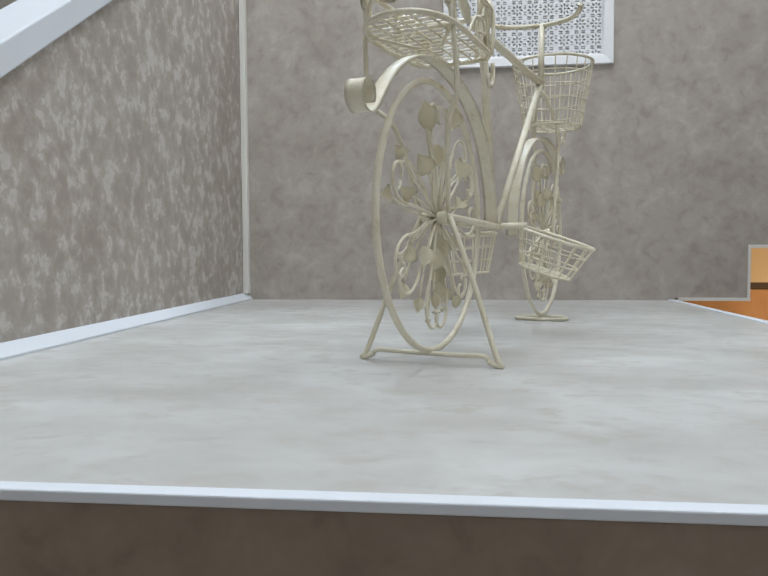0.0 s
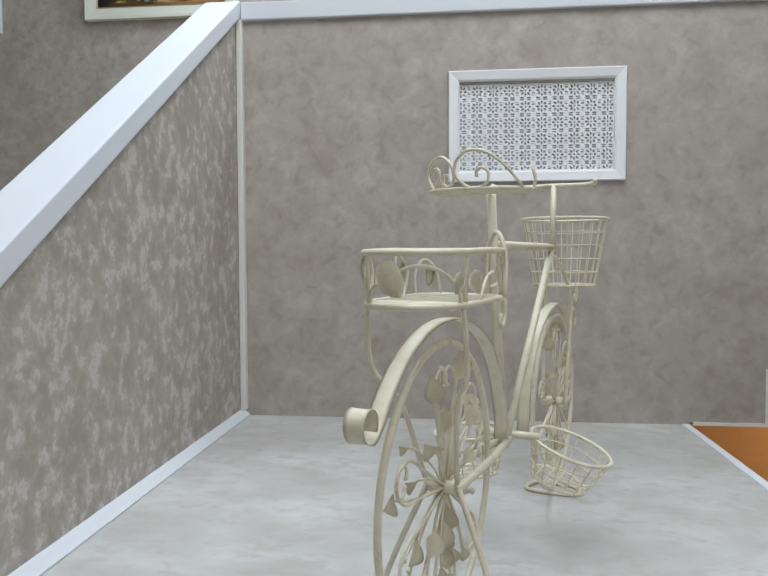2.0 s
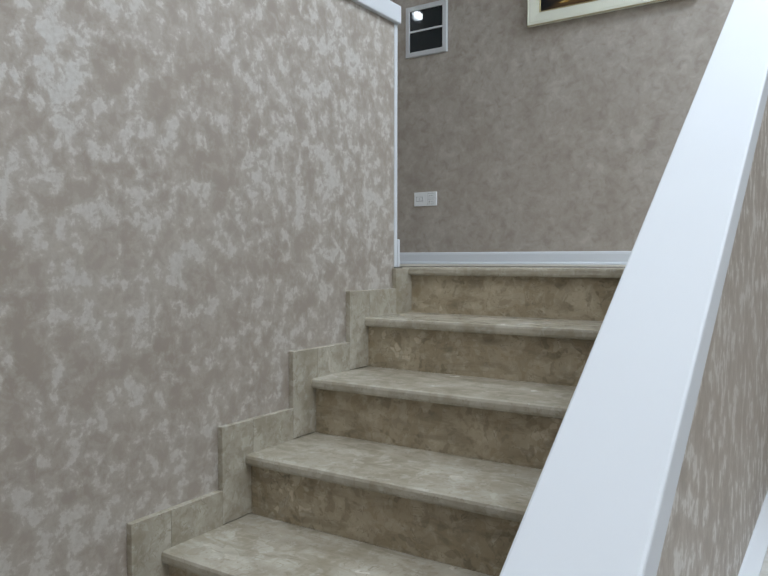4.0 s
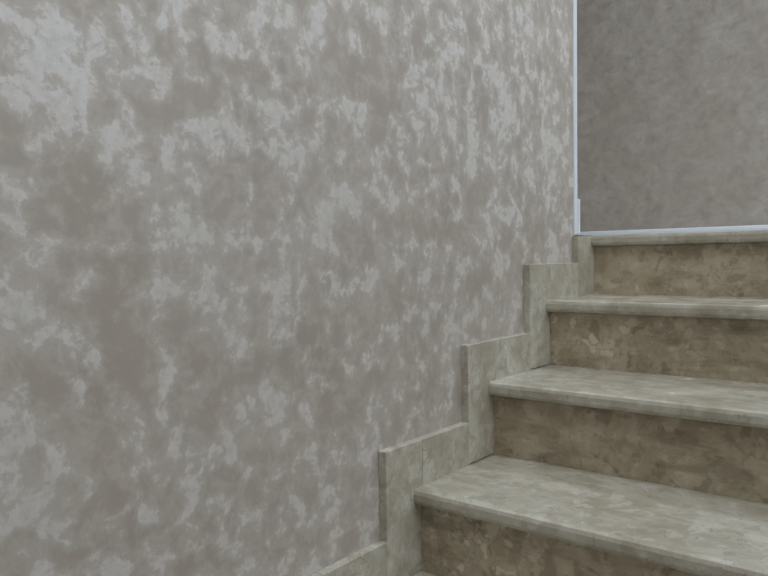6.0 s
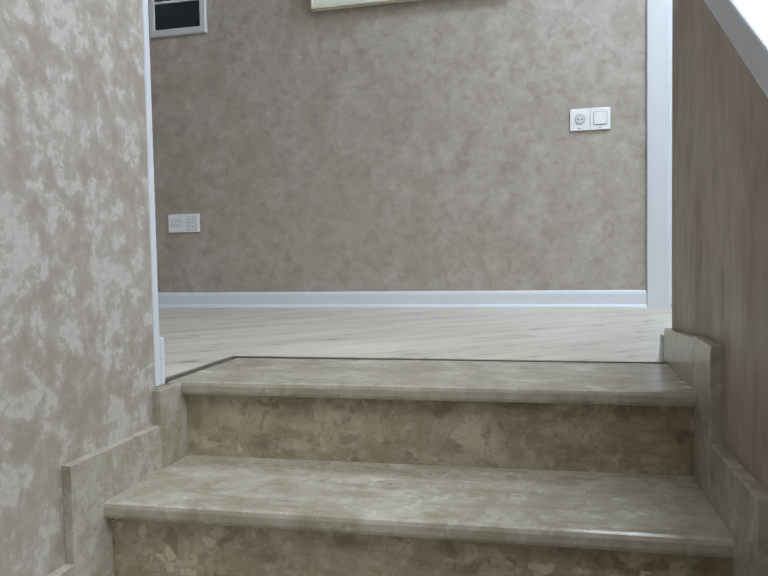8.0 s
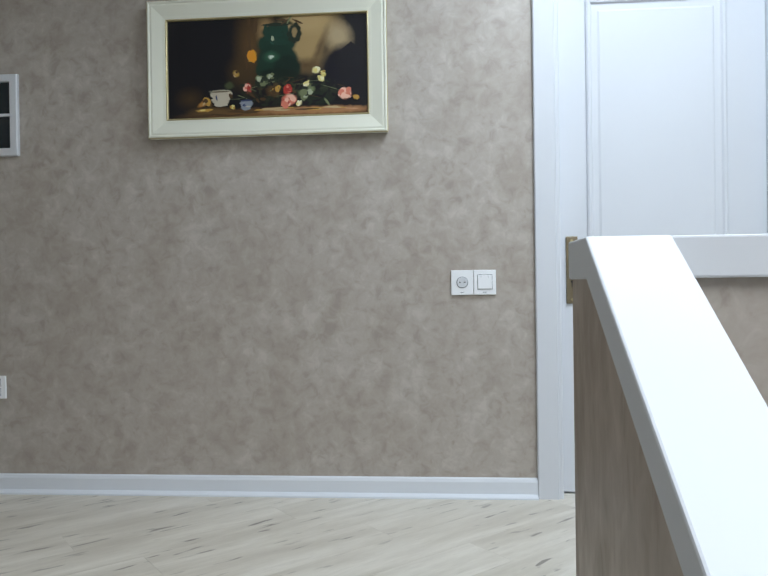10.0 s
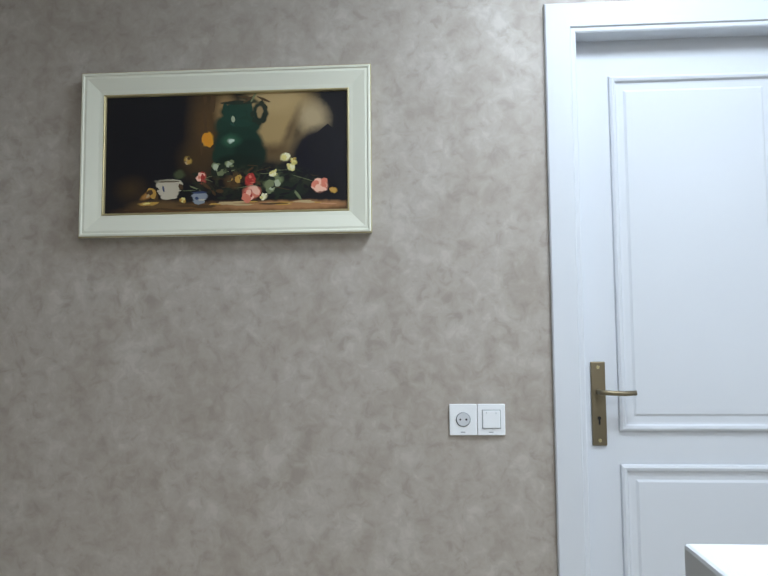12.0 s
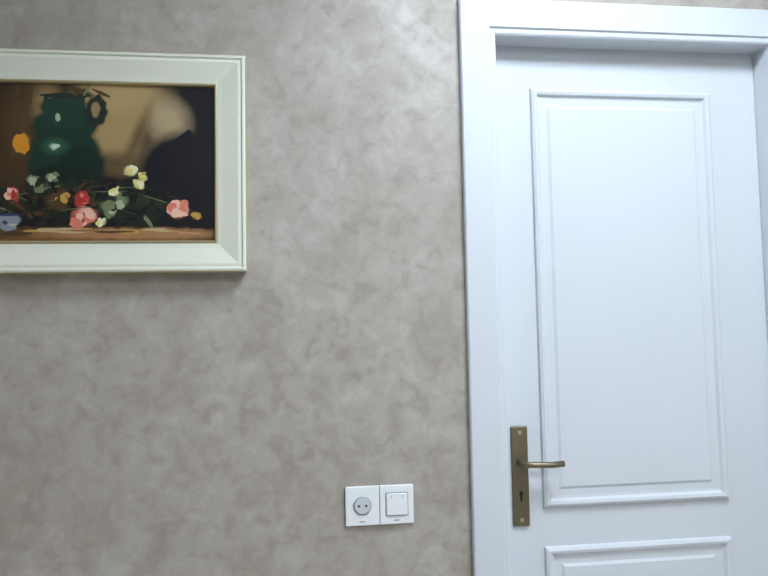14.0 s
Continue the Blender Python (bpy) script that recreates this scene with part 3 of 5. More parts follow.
part("casing", casing(bm, [(0.099, YW + 0.001), (0.099, YW - 0.016), (0.095, YW - 0.020), (0.018, YW - 0.020), (0.014, YW - 0.0145), (0.003, YW - 0.0145), (-0.002, YW - 0.011), (-0.002, YW + 0.16)]), M_DOOR, door)
YD = YW + 0.062
leaf = part("leaf", cube(DX0 + 0.004, DX1 - 0.004, YD, YD + 0.04, U + 0.008, DZ - 0.0005), M_DOOR, door)
for nm, z0, z1 in (("upper_panel", 2.109, 3.291), ("lower_panel", 1.515, 2.003)):
    bm = ring(bmesh.new(), -0.552, -0.001, z0, z1, [(0.0, YD - 0.0002), (0.002, YD - 0.010), (0.010, YD - 0.014), (0.018, YD - 0.012), (0.024, YD - 0.004), (0.030, YD - 0.003), (0.048, YD - 0.003), (0.056, YD - 0.0072), (0.075, YD - 0.0075)])
    v = [bm.verts.new(p) for p in ((-0.477, YD - 0.0075, z0 + 0.075), (-0.076, YD - 0.0075, z0 + 0.075), (-0.076, YD - 0.0075, z1 - 0.075), (-0.477, YD - 0.0075, z1 - 0.075))]
    bm.faces.new(v)
    bmesh.ops.remove_doubles(bm, verts=bm.verts, dist=0.0001)
    part(nm, bm, M_DOOR, leaf)
hx, hz = -0.6155, 2.2375
plate = part("handle_plate", cube(hx - 0.0235, hx + 0.0235, YD - 0.009, YD, 2.0635, 2.335, 0.003), M_BRASS, door, "aged brass handle plate")
bm = bar([(hx, YD - 0.008, hz), (hx, YD - 0.048, hz), (hx + 0.006, YD - 0.054, hz), (hx + 0.03, YD - 0.056, hz - 0.001), (hx + 0.07, YD - 0.056, hz - 0.003), (hx + 0.108, YD - 0.054, hz - 0.001)], 0.0085, 10)
part("lever", bm, M_BRASS, plate, "aged brass lever", True)
bm = bmesh.new()
for z in (2.317, 2.080):
    bmesh.ops.create_cone(bm, cap_ends=True, segments=12, radius1=0.006, radius2=0.005, depth=0.004, matrix=Matrix.Translation((hx, YD - 0.0105, z)) @ Euler((radians(90), 0, 0)).to_matrix().to_4x4())
part("screw", bm, M_GOLD, plate)
bm = cube(hx - 0.003, hx + 0.003, YD - 0.0096, YD - 0.008, 2.130, 2.152)
bmesh.ops.create_cone(bm, cap_ends=True, segments=12, radius1=0.006, radius2=0.006, depth=0.0016, matrix=Matrix.Translation((hx, YD - 0.0092, 2.152)) @ Euler((radians(90), 0, 0)).to_matrix().to_4x4())
part("keyhole", bm, M_BLACK, plate)

structure("door_sill", cube(DX0 + 0.003, DX1 - 0.003, YW + 0.001, YW + 0.16, U - 0.03, U - 0.001), M_OAK, "pale oak sill under the door")

# ---- picture ----


def painting_material(x0, z0, w, h):
    """Dark still life: green jug, drape, bowl, flowers on a table; soft strokes from distorted ellipses."""
    m = material("still_life_paint", rough=0.32)
    k = Nodes(m)
    c = k.add("TexCoord")
    warp = k.add("TexNoise")
    k.link(c.outputs["Object"], warp.inputs["Vector"])
    warp.inputs["Scale"].default_value, warp.inputs["Detail"].default_value = 55, 3
    sub, mul, addv = k.add("VectorMath", operation="SUBTRACT"), k.add("VectorMath", operation="SCALE"), k.add("VectorMath", operation="ADD")
    k.link(warp.outputs["Color"], sub.inputs[0])
    sub.inputs[1].default_value = (0.5, 0.5, 0.5)
    k.link(sub.outputs[0], mul.inputs[0])
    mul.inputs["Scale"].default_value = 0.014
    k.link(c.outputs["Object"], addv.inputs[0]), k.link(mul.outputs[0], addv.inputs[1])
    vec = addv.outputs[0]
    col = (0.006, 0.006, 0.009)

    def spot(u, v, ru, rv, rgb, soft=0.3, turn=0.0):
        nonlocal col
        mp = k.add("Mapping", vector_type="TEXTURE")
        k.link(vec, mp.inputs["Vector"])
        mp.inputs["Location"].default_value = (x0 + u * w, 0, z0 + (1 - v) * h)
        mp.inputs["Rotation"].default_value = (0, radians(turn), 0)
        mp.inputs["Scale"].default_value = (ru * w, 1000, rv * h)
        ln = k.add("VectorMath", operation="LENGTH")
        k.link(mp.outputs[0], ln.inputs[0])
        col = k.mix(k.grey(ln.outputs["Value"], 1.0, 1.0 - soft), col, rgb)

    spot(0.42, 0.30, 0.10, 0.55, (0.10, 0.055, 0.02), 0.9)
    spot(0.72, 0.20, 0.19, 0.42, (0.36, 0.25, 0.11), 0.45, 10)
    spot(0.70, 0.06, 0.14, 0.16, (0.42, 0.30, 0.14), 0.6)
    spot(0.50, 0.14, 0.06, 0.22, (0.30, 0.19, 0.08), 0.7)
    spot(0.80, 0.33, 0.035, 0.22, (0.10, 0.07, 0.035), 0.8, 25)
    spot(0.86, 0.22, 0.085, 0.20, (0.40, 0.31, 0.18), 0.7, -30)
    spot(0.765, 0.34, 0.028, 0.34, (0.13, 0.085, 0.04), 0.85, 22)
    spot(0.70, 0.50, 0.10, 0.10, (0.10, 0.06, 0.025), 0.9)
    spot(0.37, 0.55, 0.09, 0.22, (0.06, 0.035, 0.015), 0.9)
    spot(0.11, 0.80, 0.09, 0.14, (0.05, 0.03, 0.014), 0.9)
    spot(0.88, 0.52, 0.13, 0.24, (0.006, 0.006, 0.012), 0.35, -28)
    spot(0.60, 0.985, 0.60, 0.085, (0.17, 0.085, 0.03), 0.5)
    spot(0.75, 0.955, 0.36, 0.045, (0.38, 0.19, 0.085), 0.5)
    spot(0.22, 0.94, 0.15, 0.06, (0.13, 0.075, 0.03), 0.7)
    spot(0.548, 0.15, 0.078, 0.085, (0.010, 0.036, 0.024), 0.2)
    spot(0.553, 0.27, 0.108, 0.12, (0.011, 0.038, 0.025), 0.2)
    spot(0.555, 0.42, 0.112, 0.16, (0.009, 0.031, 0.021), 0.2)
    spot(0.500, 0.52, 0.060, 0.13, (0.010, 0.034, 0.022), 0.2)
    spot(0.605, 0.52, 0.075, 0.15, (0.006, 0.020, 0.014), 0.25)
    spot(0.555, 0.58, 0.110, 0.07, (0.006, 0.016, 0.011), 0.3)
    spot(0.645, 0.17, 0.035, 0.11, (0.008, 0.022, 0.016), 0.25)
    spot(0.643, 0.16, 0.015, 0.06, (0.30, 0.21, 0.10), 0.3)
    spot(0.60, 0.05, 0.055, 0.028, (0.03, 0.035, 0.018), 0.5, 20)
    spot(0.535, 0.22, 0.020, 0.06, (0.05, 0.17, 0.13), 0.9)
    spot(0.525, 0.40, 0.05, 0.07, (0.04, 0.13, 0.07), 0.9)
    spot(0.525, 0.405, 0.018, 0.022, (0.50, 0.62, 0.50), 0.7)
    spot(0.425, 0.38, 0.032, 0.07, (0.60, 0.28, 0.03), 0.4, 15)
    spot(0.345, 0.56, 0.024, 0.035, (0.46, 0.30, 0.06), 0.5, 40)
    spot(0.31, 0.68, 0.028, 0.05, (0.06, 0.075, 0.035), 0.5)
    spot(0.268, 0.765, 0.062, 0.050, (0.60, 0.55, 0.42), 0.12)
    spot(0.268, 0.825, 0.046, 0.058, (0.52, 0.47, 0.35), 0.15)
    spot(0.255, 0.735, 0.055, 0.018, (0.32, 0.30, 0.22), 0.4)
    spot(0.245, 0.79, 0.008, 0.03, (0.05, 0.06, 0.03), 0.5)
    spot(0.18, 0.85, 0.042, 0.035, (0.42, 0.20, 0.05), 0.5, -25)
    spot(0.18, 0.925, 0.045, 0.016, (0.52, 0.32, 0.07), 0.5)
    spot(0.325, 0.90, 0.017, 0.025, (0.60, 0.36, 0.04), 0.4)
    spot(0.395, 0.87, 0.034, 0.045, (0.36, 0.40, 0.48), 0.3)
    spot(0.395, 0.855, 0.018, 0.014, (0.05, 0.08, 0.18), 0.5)
    spot(0.405, 0.715, 0.023, 0.055, (0.60, 0.10, 0.07), 0.35)
    spot(0.408, 0.69, 0.011, 0.03, (0.70, 0.30, 0.22), 0.5)
    leafy = k.noise(c.outputs["Object"], 42, 3, 0.6, 0.8)
    before = col
    spot(0.62, 0.76, 0.30, 0.17, (0.05, 0.06, 0.03), 0.7)
    col = k.mix(k.grey(leafy, 0.46, 0.60), before, col)
    spot(0.475, 0.64, 0.035, 0.05, (0.16, 0.20, 0.09), 0.5, 30)
    spot(0.515, 0.60, 0.02, 0.028, (0.30, 0.36, 0.18), 0.5)
    spot(0.535, 0.74, 0.045, 0.09, (0.12, 0.065, 0.025), 0.6)
    spot(0.54, 0.86, 0.05, 0.05, (0.012, 0.016, 0.012), 0.6)
    spot(0.605, 0.74, 0.026, 0.06, (0.55, 0.05, 0.04), 0.35, 10)
    spot(0.612, 0.84, 0.044, 0.07, (0.62, 0.16, 0.11), 0.35)
    spot(0.615, 0.81, 0.026, 0.03, (0.80, 0.42, 0.32), 0.6)
    spot(0.66, 0.88, 0.018, 0.028, (0.66, 0.60, 0.34), 0.4)
    spot(0.76, 0.83, 0.085, 0.10, (0.014, 0.022, 0.014), 0.5)
    spot(0.70, 0.76, 0.048, 0.06, (0.20, 0.25, 0.11), 0.4, -25)
    spot(0.70, 0.69, 0.019, 0.03, (0.62, 0.58, 0.18), 0.4)
    spot(0.748, 0.555, 0.022, 0.04, (0.74, 0.68, 0.34), 0.35)
    spot(0.785, 0.60, 0.014, 0.03, (0.62, 0.55, 0.16), 0.4)
    spot(0.772, 0.64, 0.018, 0.035, (0.76, 0.70, 0.34), 0.35)
    spot(0.89, 0.80, 0.036, 0.065, (0.62, 0.24, 0.17), 0.3)
    spot(0.885, 0.775, 0.02, 0.03, (0.74, 0.40, 0.30), 0.6)
    spot(0.943, 0.84, 0.017, 0.026, (0.50, 0.26, 0.04), 0.4)
    k.color(col)
    k.bump(warp.outputs["Fac"], 0.12, 0.001)
    return m


pic = thing("framed_picture", "still-life painting of jug and flowers in an ivory frame", "picture")
PX0, PX1, PZ0, PZ1 = -2.330, -1.347, 2.762, 3.322
yo = YW - 0.016
part("frame", ring(bmesh.new(), PX0, PX1, PZ0, PZ1, [(0.004, yo + 0.014), (0.0, yo - 0.004), (0.0, yo - 0.028), (0.004, yo - 0.033), (0.009, yo - 0.033), (0.012, yo - 0.029), (0.020, yo - 0.030), (0.060, yo - 0.020), (0.073, yo - 0.018), (0.074, yo - 0.010)]), M_FRAME, pic, "ivory painted frame")
part("outer_bead", ring(bmesh.new(), PX0 - 0.001, PX1 + 0.001, PZ0 - 0.001, PZ1 + 0.001, [(0.0, yo - 0.022), (-0.001, yo - 0.026), (0.002, yo - 0.0295), (0.004, yo - 0.0285)]), M_GOLD, pic, "thin gold bead")
part("inner_bead", ring(bmesh.new(), PX0 + 0.0735, PX1 - 0.0735, PZ0 + 0.0735, PZ1 - 0.0735, [(0.0, yo - 0.008), (0.0, yo - 0.019), (0.003, yo - 0.021), (0.006, yo - 0.019), (0.008, yo - 0.010)]), M_GOLD, pic, "thin gold bead")
ci = 0.081
part("canvas", cube(PX0 + ci, PX1 - ci, yo - 0.011, yo - 0.002, PZ0 + ci, PZ1 - ci), painting_material(PX0 + ci, PZ0 + ci, PX1 - PX0 - 2 * ci, PZ1 - PZ0 - 2 * ci), pic, "dark still-life canvas")

# single strokes of thick paint, each a little above the one before
brush = random.Random(9)
CX, CZ, CWD, CHT = PX0 + ci, PZ0 + ci, PX1 - PX0 - 2 * ci, PZ1 - PZ0 - 2 * ci
TONES = {"rose": (0.66, 0.20, 0.13), "pale_rose": (0.82, 0.48, 0.36), "deep_red": (0.40, 0.035, 0.03), "lemon": (0.74, 0.66, 0.24), "cream_yellow": (0.82, 0.78, 0.52), "leaf_green": (0.17, 0.20, 0.10), "pale_green": (0.40, 0.44, 0.30), "dark_green": (0.016, 0.024, 0.016), "umber": (0.08, 0.045, 0.02), "ochre": (0.50, 0.29, 0.06), "night": (0.006, 0.006, 0.010), "tan": (0.42, 0.295, 0.14), "sand": (0.50, 0.375, 0.20), "table_pink": (0.50, 0.27, 0.15), "bowl_white": (0.50, 0.45, 0.35), "bowl_blue": (0.25, 0.28, 0.32), "ink_blue": (0.04, 0.06, 0.14), "bottle_green": (0.012, 0.045, 0.030), "glint": (0.55, 0.66, 0.55), "orange": (0.66, 0.27, 0.02)}
STROKES = {k: bmesh.new() for k in TONES}
laid = 0


def stroke(tone, u, v, lu, lv, turn):
    """One rounded dab; lu, lv: half length and half width as shares of the canvas."""
    global laid
    laid += 1
    bm, a = STROKES[tone], radians(turn)
    lw, lh = lu * CWD, lv * CHT
    ring_v = []
    for i in range(11):
        q = 2 * math.pi * i / 11
        x, z = lw * math.cos(q) * (1 + 0.16 * brush.uniform(-1, 1)), lh * math.sin(q) * (1 + 0.25 * brush.uniform(-1, 1))
        ring_v.append(bm.verts.new((CX + u * CWD + x * math.cos(a) - z * math.sin(a), yo - 0.0112 - 0.000012 * laid, CZ + (1 - v) * CHT + x * math.sin(a) + z * math.cos(a))))
    bm.faces.new(ring_v)


def bloom(u, v, size, tones, count=9):
    for j in range(count):
        stroke(tones[j % len(tones)], u + brush.uniform(-0.55, 0.55) * size, v + brush.uniform(-1.0, 1.0) * size, size * brush.uniform(0.28, 0.55), size * brush.uniform(0.4, 0.9), brush.uniform(-70, 70))


# folds of the hanging cloth and the dark behind it
stroke("night", 0.915, 0.46, 0.075, 0.19, -38)
for i in range(7):
    stroke("umber", brush.uniform(0.40, 0.47), brush.uniform(0.02, 0.5), 0.008, brush.uniform(0.05, 0.12), brush.uniform(-8, 8))
for i in range(6):
    stroke("orange" if i % 3 else "ochre", 0.427 + brush.uniform(-0.006, 0.006), 0.385 + brush.uniform(-0.02, 0.02), 0.020, 0.052, brush.uniform(-20, 10))
# jug: shoulders, neck, rim and handle
for i in range(9):
    stroke("bottle_green", 0.548 + brush.uniform(-0.03, 0.03), 0.10 + 0.02 * i, 0.040, 0.022, brush.uniform(-6, 6))
for u, turn in ((0.500, 4), (0.600, -4)):
    stroke("bottle_green", u, 0.14, 0.010, 0.075, turn)
stroke("dark_green", 0.550, 0.075, 0.066, 0.018, 0)
for i in range(7):
    a = radians(70 - 40 * i)
    stroke("dark_green", 0.640 + 0.028 * math.cos(a), 0.165 - 0.085 * math.sin(a), 0.010, 0.026, 0)
for u, v, turn in ((0.60, 0.045, 30), (0.66, 0.055, -25), (0.62, 0.02, 60), (0.58, 0.03, -10)):
    stroke("leaf_green" if turn > 40 else "umber", u, v, 0.030, 0.010, turn)
# jug glints
stroke("pale_green", 0.533, 0.215, 0.008, 0.030, 4)
stroke("glint", 0.527, 0.400, 0.012, 0.014, 8)
# table
for i in range(22):
    stroke(brush.choice(("table_pink", "table_pink", "umber", "ochre", "sand")), brush.uniform(0.45, 0.97), brush.uniform(0.925, 0.955), brush.uniform(0.02, 0.06), brush.uniform(0.004, 0.009), brush.uniform(-3, 3))
for i in range(12):
    stroke("umber", brush.uniform(0.10, 0.45), brush.uniform(0.93, 0.99), brush.uniform(0.02, 0.05), 0.009, brush.uniform(-5, 5))
# branches and leaves
for i in range(52):
    stroke(brush.choice(("dark_green", "dark_green", "leaf_green", "umber", "night", "night")), brush.uniform(0.36, 0.84), brush.uniform(0.64, 0.90), brush.uniform(0.010, 0.028), brush.uniform(0.006, 0.018), brush.uniform(-60, 60))
for i in range(14):
    stroke(brush.choice(("umber", "leaf_green")), brush.uniform(0.32, 0.90), brush.uniform(0.60, 0.86), brush.uniform(0.02, 0.05), 0.0028, brush.uniform(-22, 22))
# cup, bowl, fruit and petals on the table
for j in range(5):
    stroke("bowl_white", 0.268, 0.765 + 0.026 * j, 0.056 - 0.005 * j, 0.024, 0)
stroke("umber", 0.268, 0.740, 0.048, 0.006, 0), stroke("ink_blue", 0.245, 0.80, 0.004, 0.030, 12), stroke("umber", 0.318, 0.785, 0.010, 0.025, 20)
for j in range(3):
    stroke("bowl_blue", 0.395, 0.86 + 0.028 * j, 0.034 - 0.004 * j, 0.022, 0)
stroke("ink_blue", 0.395, 0.838, 0.030, 0.010, 0), stroke("ink_blue", 0.385, 0.885, 0.008, 0.012, 0), stroke("bowl_white", 0.405, 0.90, 0.014, 0.008, 0)
bloom(0.20, 0.845, 0.030, ("ochre", "umber", "sand"), 8), stroke("ochre", 0.19, 0.925, 0.040, 0.013, 6), stroke("lemon", 0.175, 0.922, 0.018, 0.008, 6)
bloom(0.327, 0.90, 0.014, ("lemon", "ochre"), 5), bloom(0.345, 0.565, 0.020, ("ochre", "sand", "umber"), 7)
for u, v, size, tones in ((0.405, 0.70, 0.026, ("rose", "deep_red", "pale_rose")), (0.604, 0.73, 0.026, ("rose", "deep_red", "deep_red")), (0.607, 0.85, 0.042, ("rose", "pale_rose", "deep_red", "pale_rose")), (0.889, 0.80, 0.036, ("rose", "pale_rose", "pale_rose")), (0.748, 0.545, 0.022, ("cream_yellow", "cream_yellow", "lemon")), (0.772, 0.64, 0.020, ("lemon", "cream_yellow")), (0.782, 0.58, 0.014, ("lemon", "ochre")), (0.70, 0.69, 0.020, ("lemon", "cream_yellow")), (0.66, 0.885, 0.018, ("cream_yellow", "lemon")), (0.70, 0.77, 0.038, ("leaf_green", "pale_green", "pale_green", "dark_green")), (0.475, 0.64, 0.036, ("leaf_green", "pale_green", "dark_green")), (0.52, 0.60, 0.020, ("pale_green", "leaf_green")), (0.545, 0.74, 0.030, ("umber", "umber", "ochre")), (0.943, 0.84, 0.016, ("ochre", "ochre"))):
    bloom(u, v, size, tones)
for k, bm in STROKES.items():
    if bm.faces:
        tagged(part("brushwork", bm, material("oil_" + k, TONES[k], 0.35), pic), kind="stuff")
    else:
        bm.free()

# ---- electric fittings ----


def disc(bm, x, y, z, r, depth, seg=24):
    bmesh.ops.create_cone(bm, cap_ends=True, segments=seg, radius1=r, radius2=r, depth=depth, matrix=Matrix.Translation((x, y, z)) @ Euler((radians(90), 0, 0)).to_matrix().to_4x4())
    return bm


sw = thing("socket_and_switch", "white double plate with round socket and light switch", "light switch", (-1.0145, YW, 2.1545))
for i, x in enumerate((-0.0447, 0.0447)):
    pl = part("plate", cube(x - 0.0440, x + 0.0440, -0.010, 0, -0.0495, 0.0495, 0.002), M_PLASTIC, sw)
    if i == 0:
        part("ring", disc(bmesh.new(), x, -0.0105, 0.001, 0.0235, 0.003), M_SHADOWGAP, pl, "grey socket ring", True)
        part("socket_well", disc(bmesh.new(), x, -0.0115, 0.001, 0.0205, 0.003), M_SILVER, pl)
        for dx in (-0.0095, 0.0095):
            part("pin_hole", disc(bmesh.new(), x + dx, -0.0125, 0.001, 0.0032, 0.002, 12), M_BLACK, pl)
        part("earth_clip", cube(x - 0.002, x + 0.002, -0.0135, -0.011, -0.019, -0.013), M_SILVER, pl)
    else:
        part("rocker_gap", cube(x - 0.030, x + 0.030, -0.0108, -0.009, -0.0285, 0.0315), M_SHADOWGAP, pl)
        part("rocker", cube(x - 0.0275, x + 0.0275, -0.0145, -0.010, -0.026, 0.029, 0.0015), M_PLASTIC, pl)
        for dx in (-0.015, 0.015):
            part("rocker_mark", cube(x + dx - 0.001, x + dx + 0.001, -0.0152, -0.0144, 0.019, 0.024), M_SHADOWGAP, pl)
    part("maker_mark", cube(x - 0.008, x + 0.006, -0.0105, -0.0095, -0.041, -0.038), M_SHADOWGAP, pl)
sk = thing("socket_plate", "white double plate with telephone and two-pin sockets", "socket", (-3.0755, YW, 1.7385))
for i, x in enumerate((-0.0447, 0.0447)):
    pl = part("plate", cube(x - 0.0440, x + 0.0440, -0.010, 0, -0.048, 0.048, 0.002), M_PLASTIC, sk)
    if i == 0:
        part("port_frame", cube(x - 0.025, x + 0.025, -0.0112, -0.009, -0.016, 0.016), M_SHADOWGAP, pl)
        part("port_cover", cube(x - 0.0225, x + 0.0225, -0.0125, -0.010, -0.0135, 0.0135, 0.001), M_PLASTIC, pl)
        part("port_slot", cube(x - 0.001, x + 0.001, -0.0132, -0.012, -0.009, 0.009), M_SHADOWGAP, pl)
    else:
        for z in (0.020, -0.020):
            part("insert_gap", cube(x - 0.0245, x + 0.0245, -0.0112, -0.009, z - 0.0165, z + 0.0165), M_SHADOWGAP, pl)
            part("insert", cube(x - 0.0225, x + 0.0225, -0.0122, -0.010, z - 0.0145, z + 0.0145, 0.001), M_PLASTIC, pl)
            for dx in (-0.009, 0.009):
                part("pin_hole", disc(bmesh.new(), x + dx, -0.0125, z, 0.0034, 0.002, 10), M_BLACK, pl)
fu = thing("fuse_box", "silver flush fuse box with two dark tinted covers", "fuse box", (-3.0715, YW, 2.8865))
part("frame", ring(bmesh.new(), -0.162, 0.162, -0.172, 0.172, [(0, 0), (0, -0.014), (0.004, -0.018), (0.030, -0.020), (0.033, -0.017), (0.033, -0.002)]), M_SILVER, fu)
part("crossbar", cube(-0.129, 0.129, -0.018, -0.002, -0.006, 0.006, 0.001), M_SILVER, fu)
for z0, z1 in ((0.0065, 0.1385), (-0.1385, -0.0065)):
    part("cover", cube(-0.1288, 0.1288, -0.013, -0.003, z0, z1, 0.002), M_GLASSDARK, fu, "dark tinted cover")

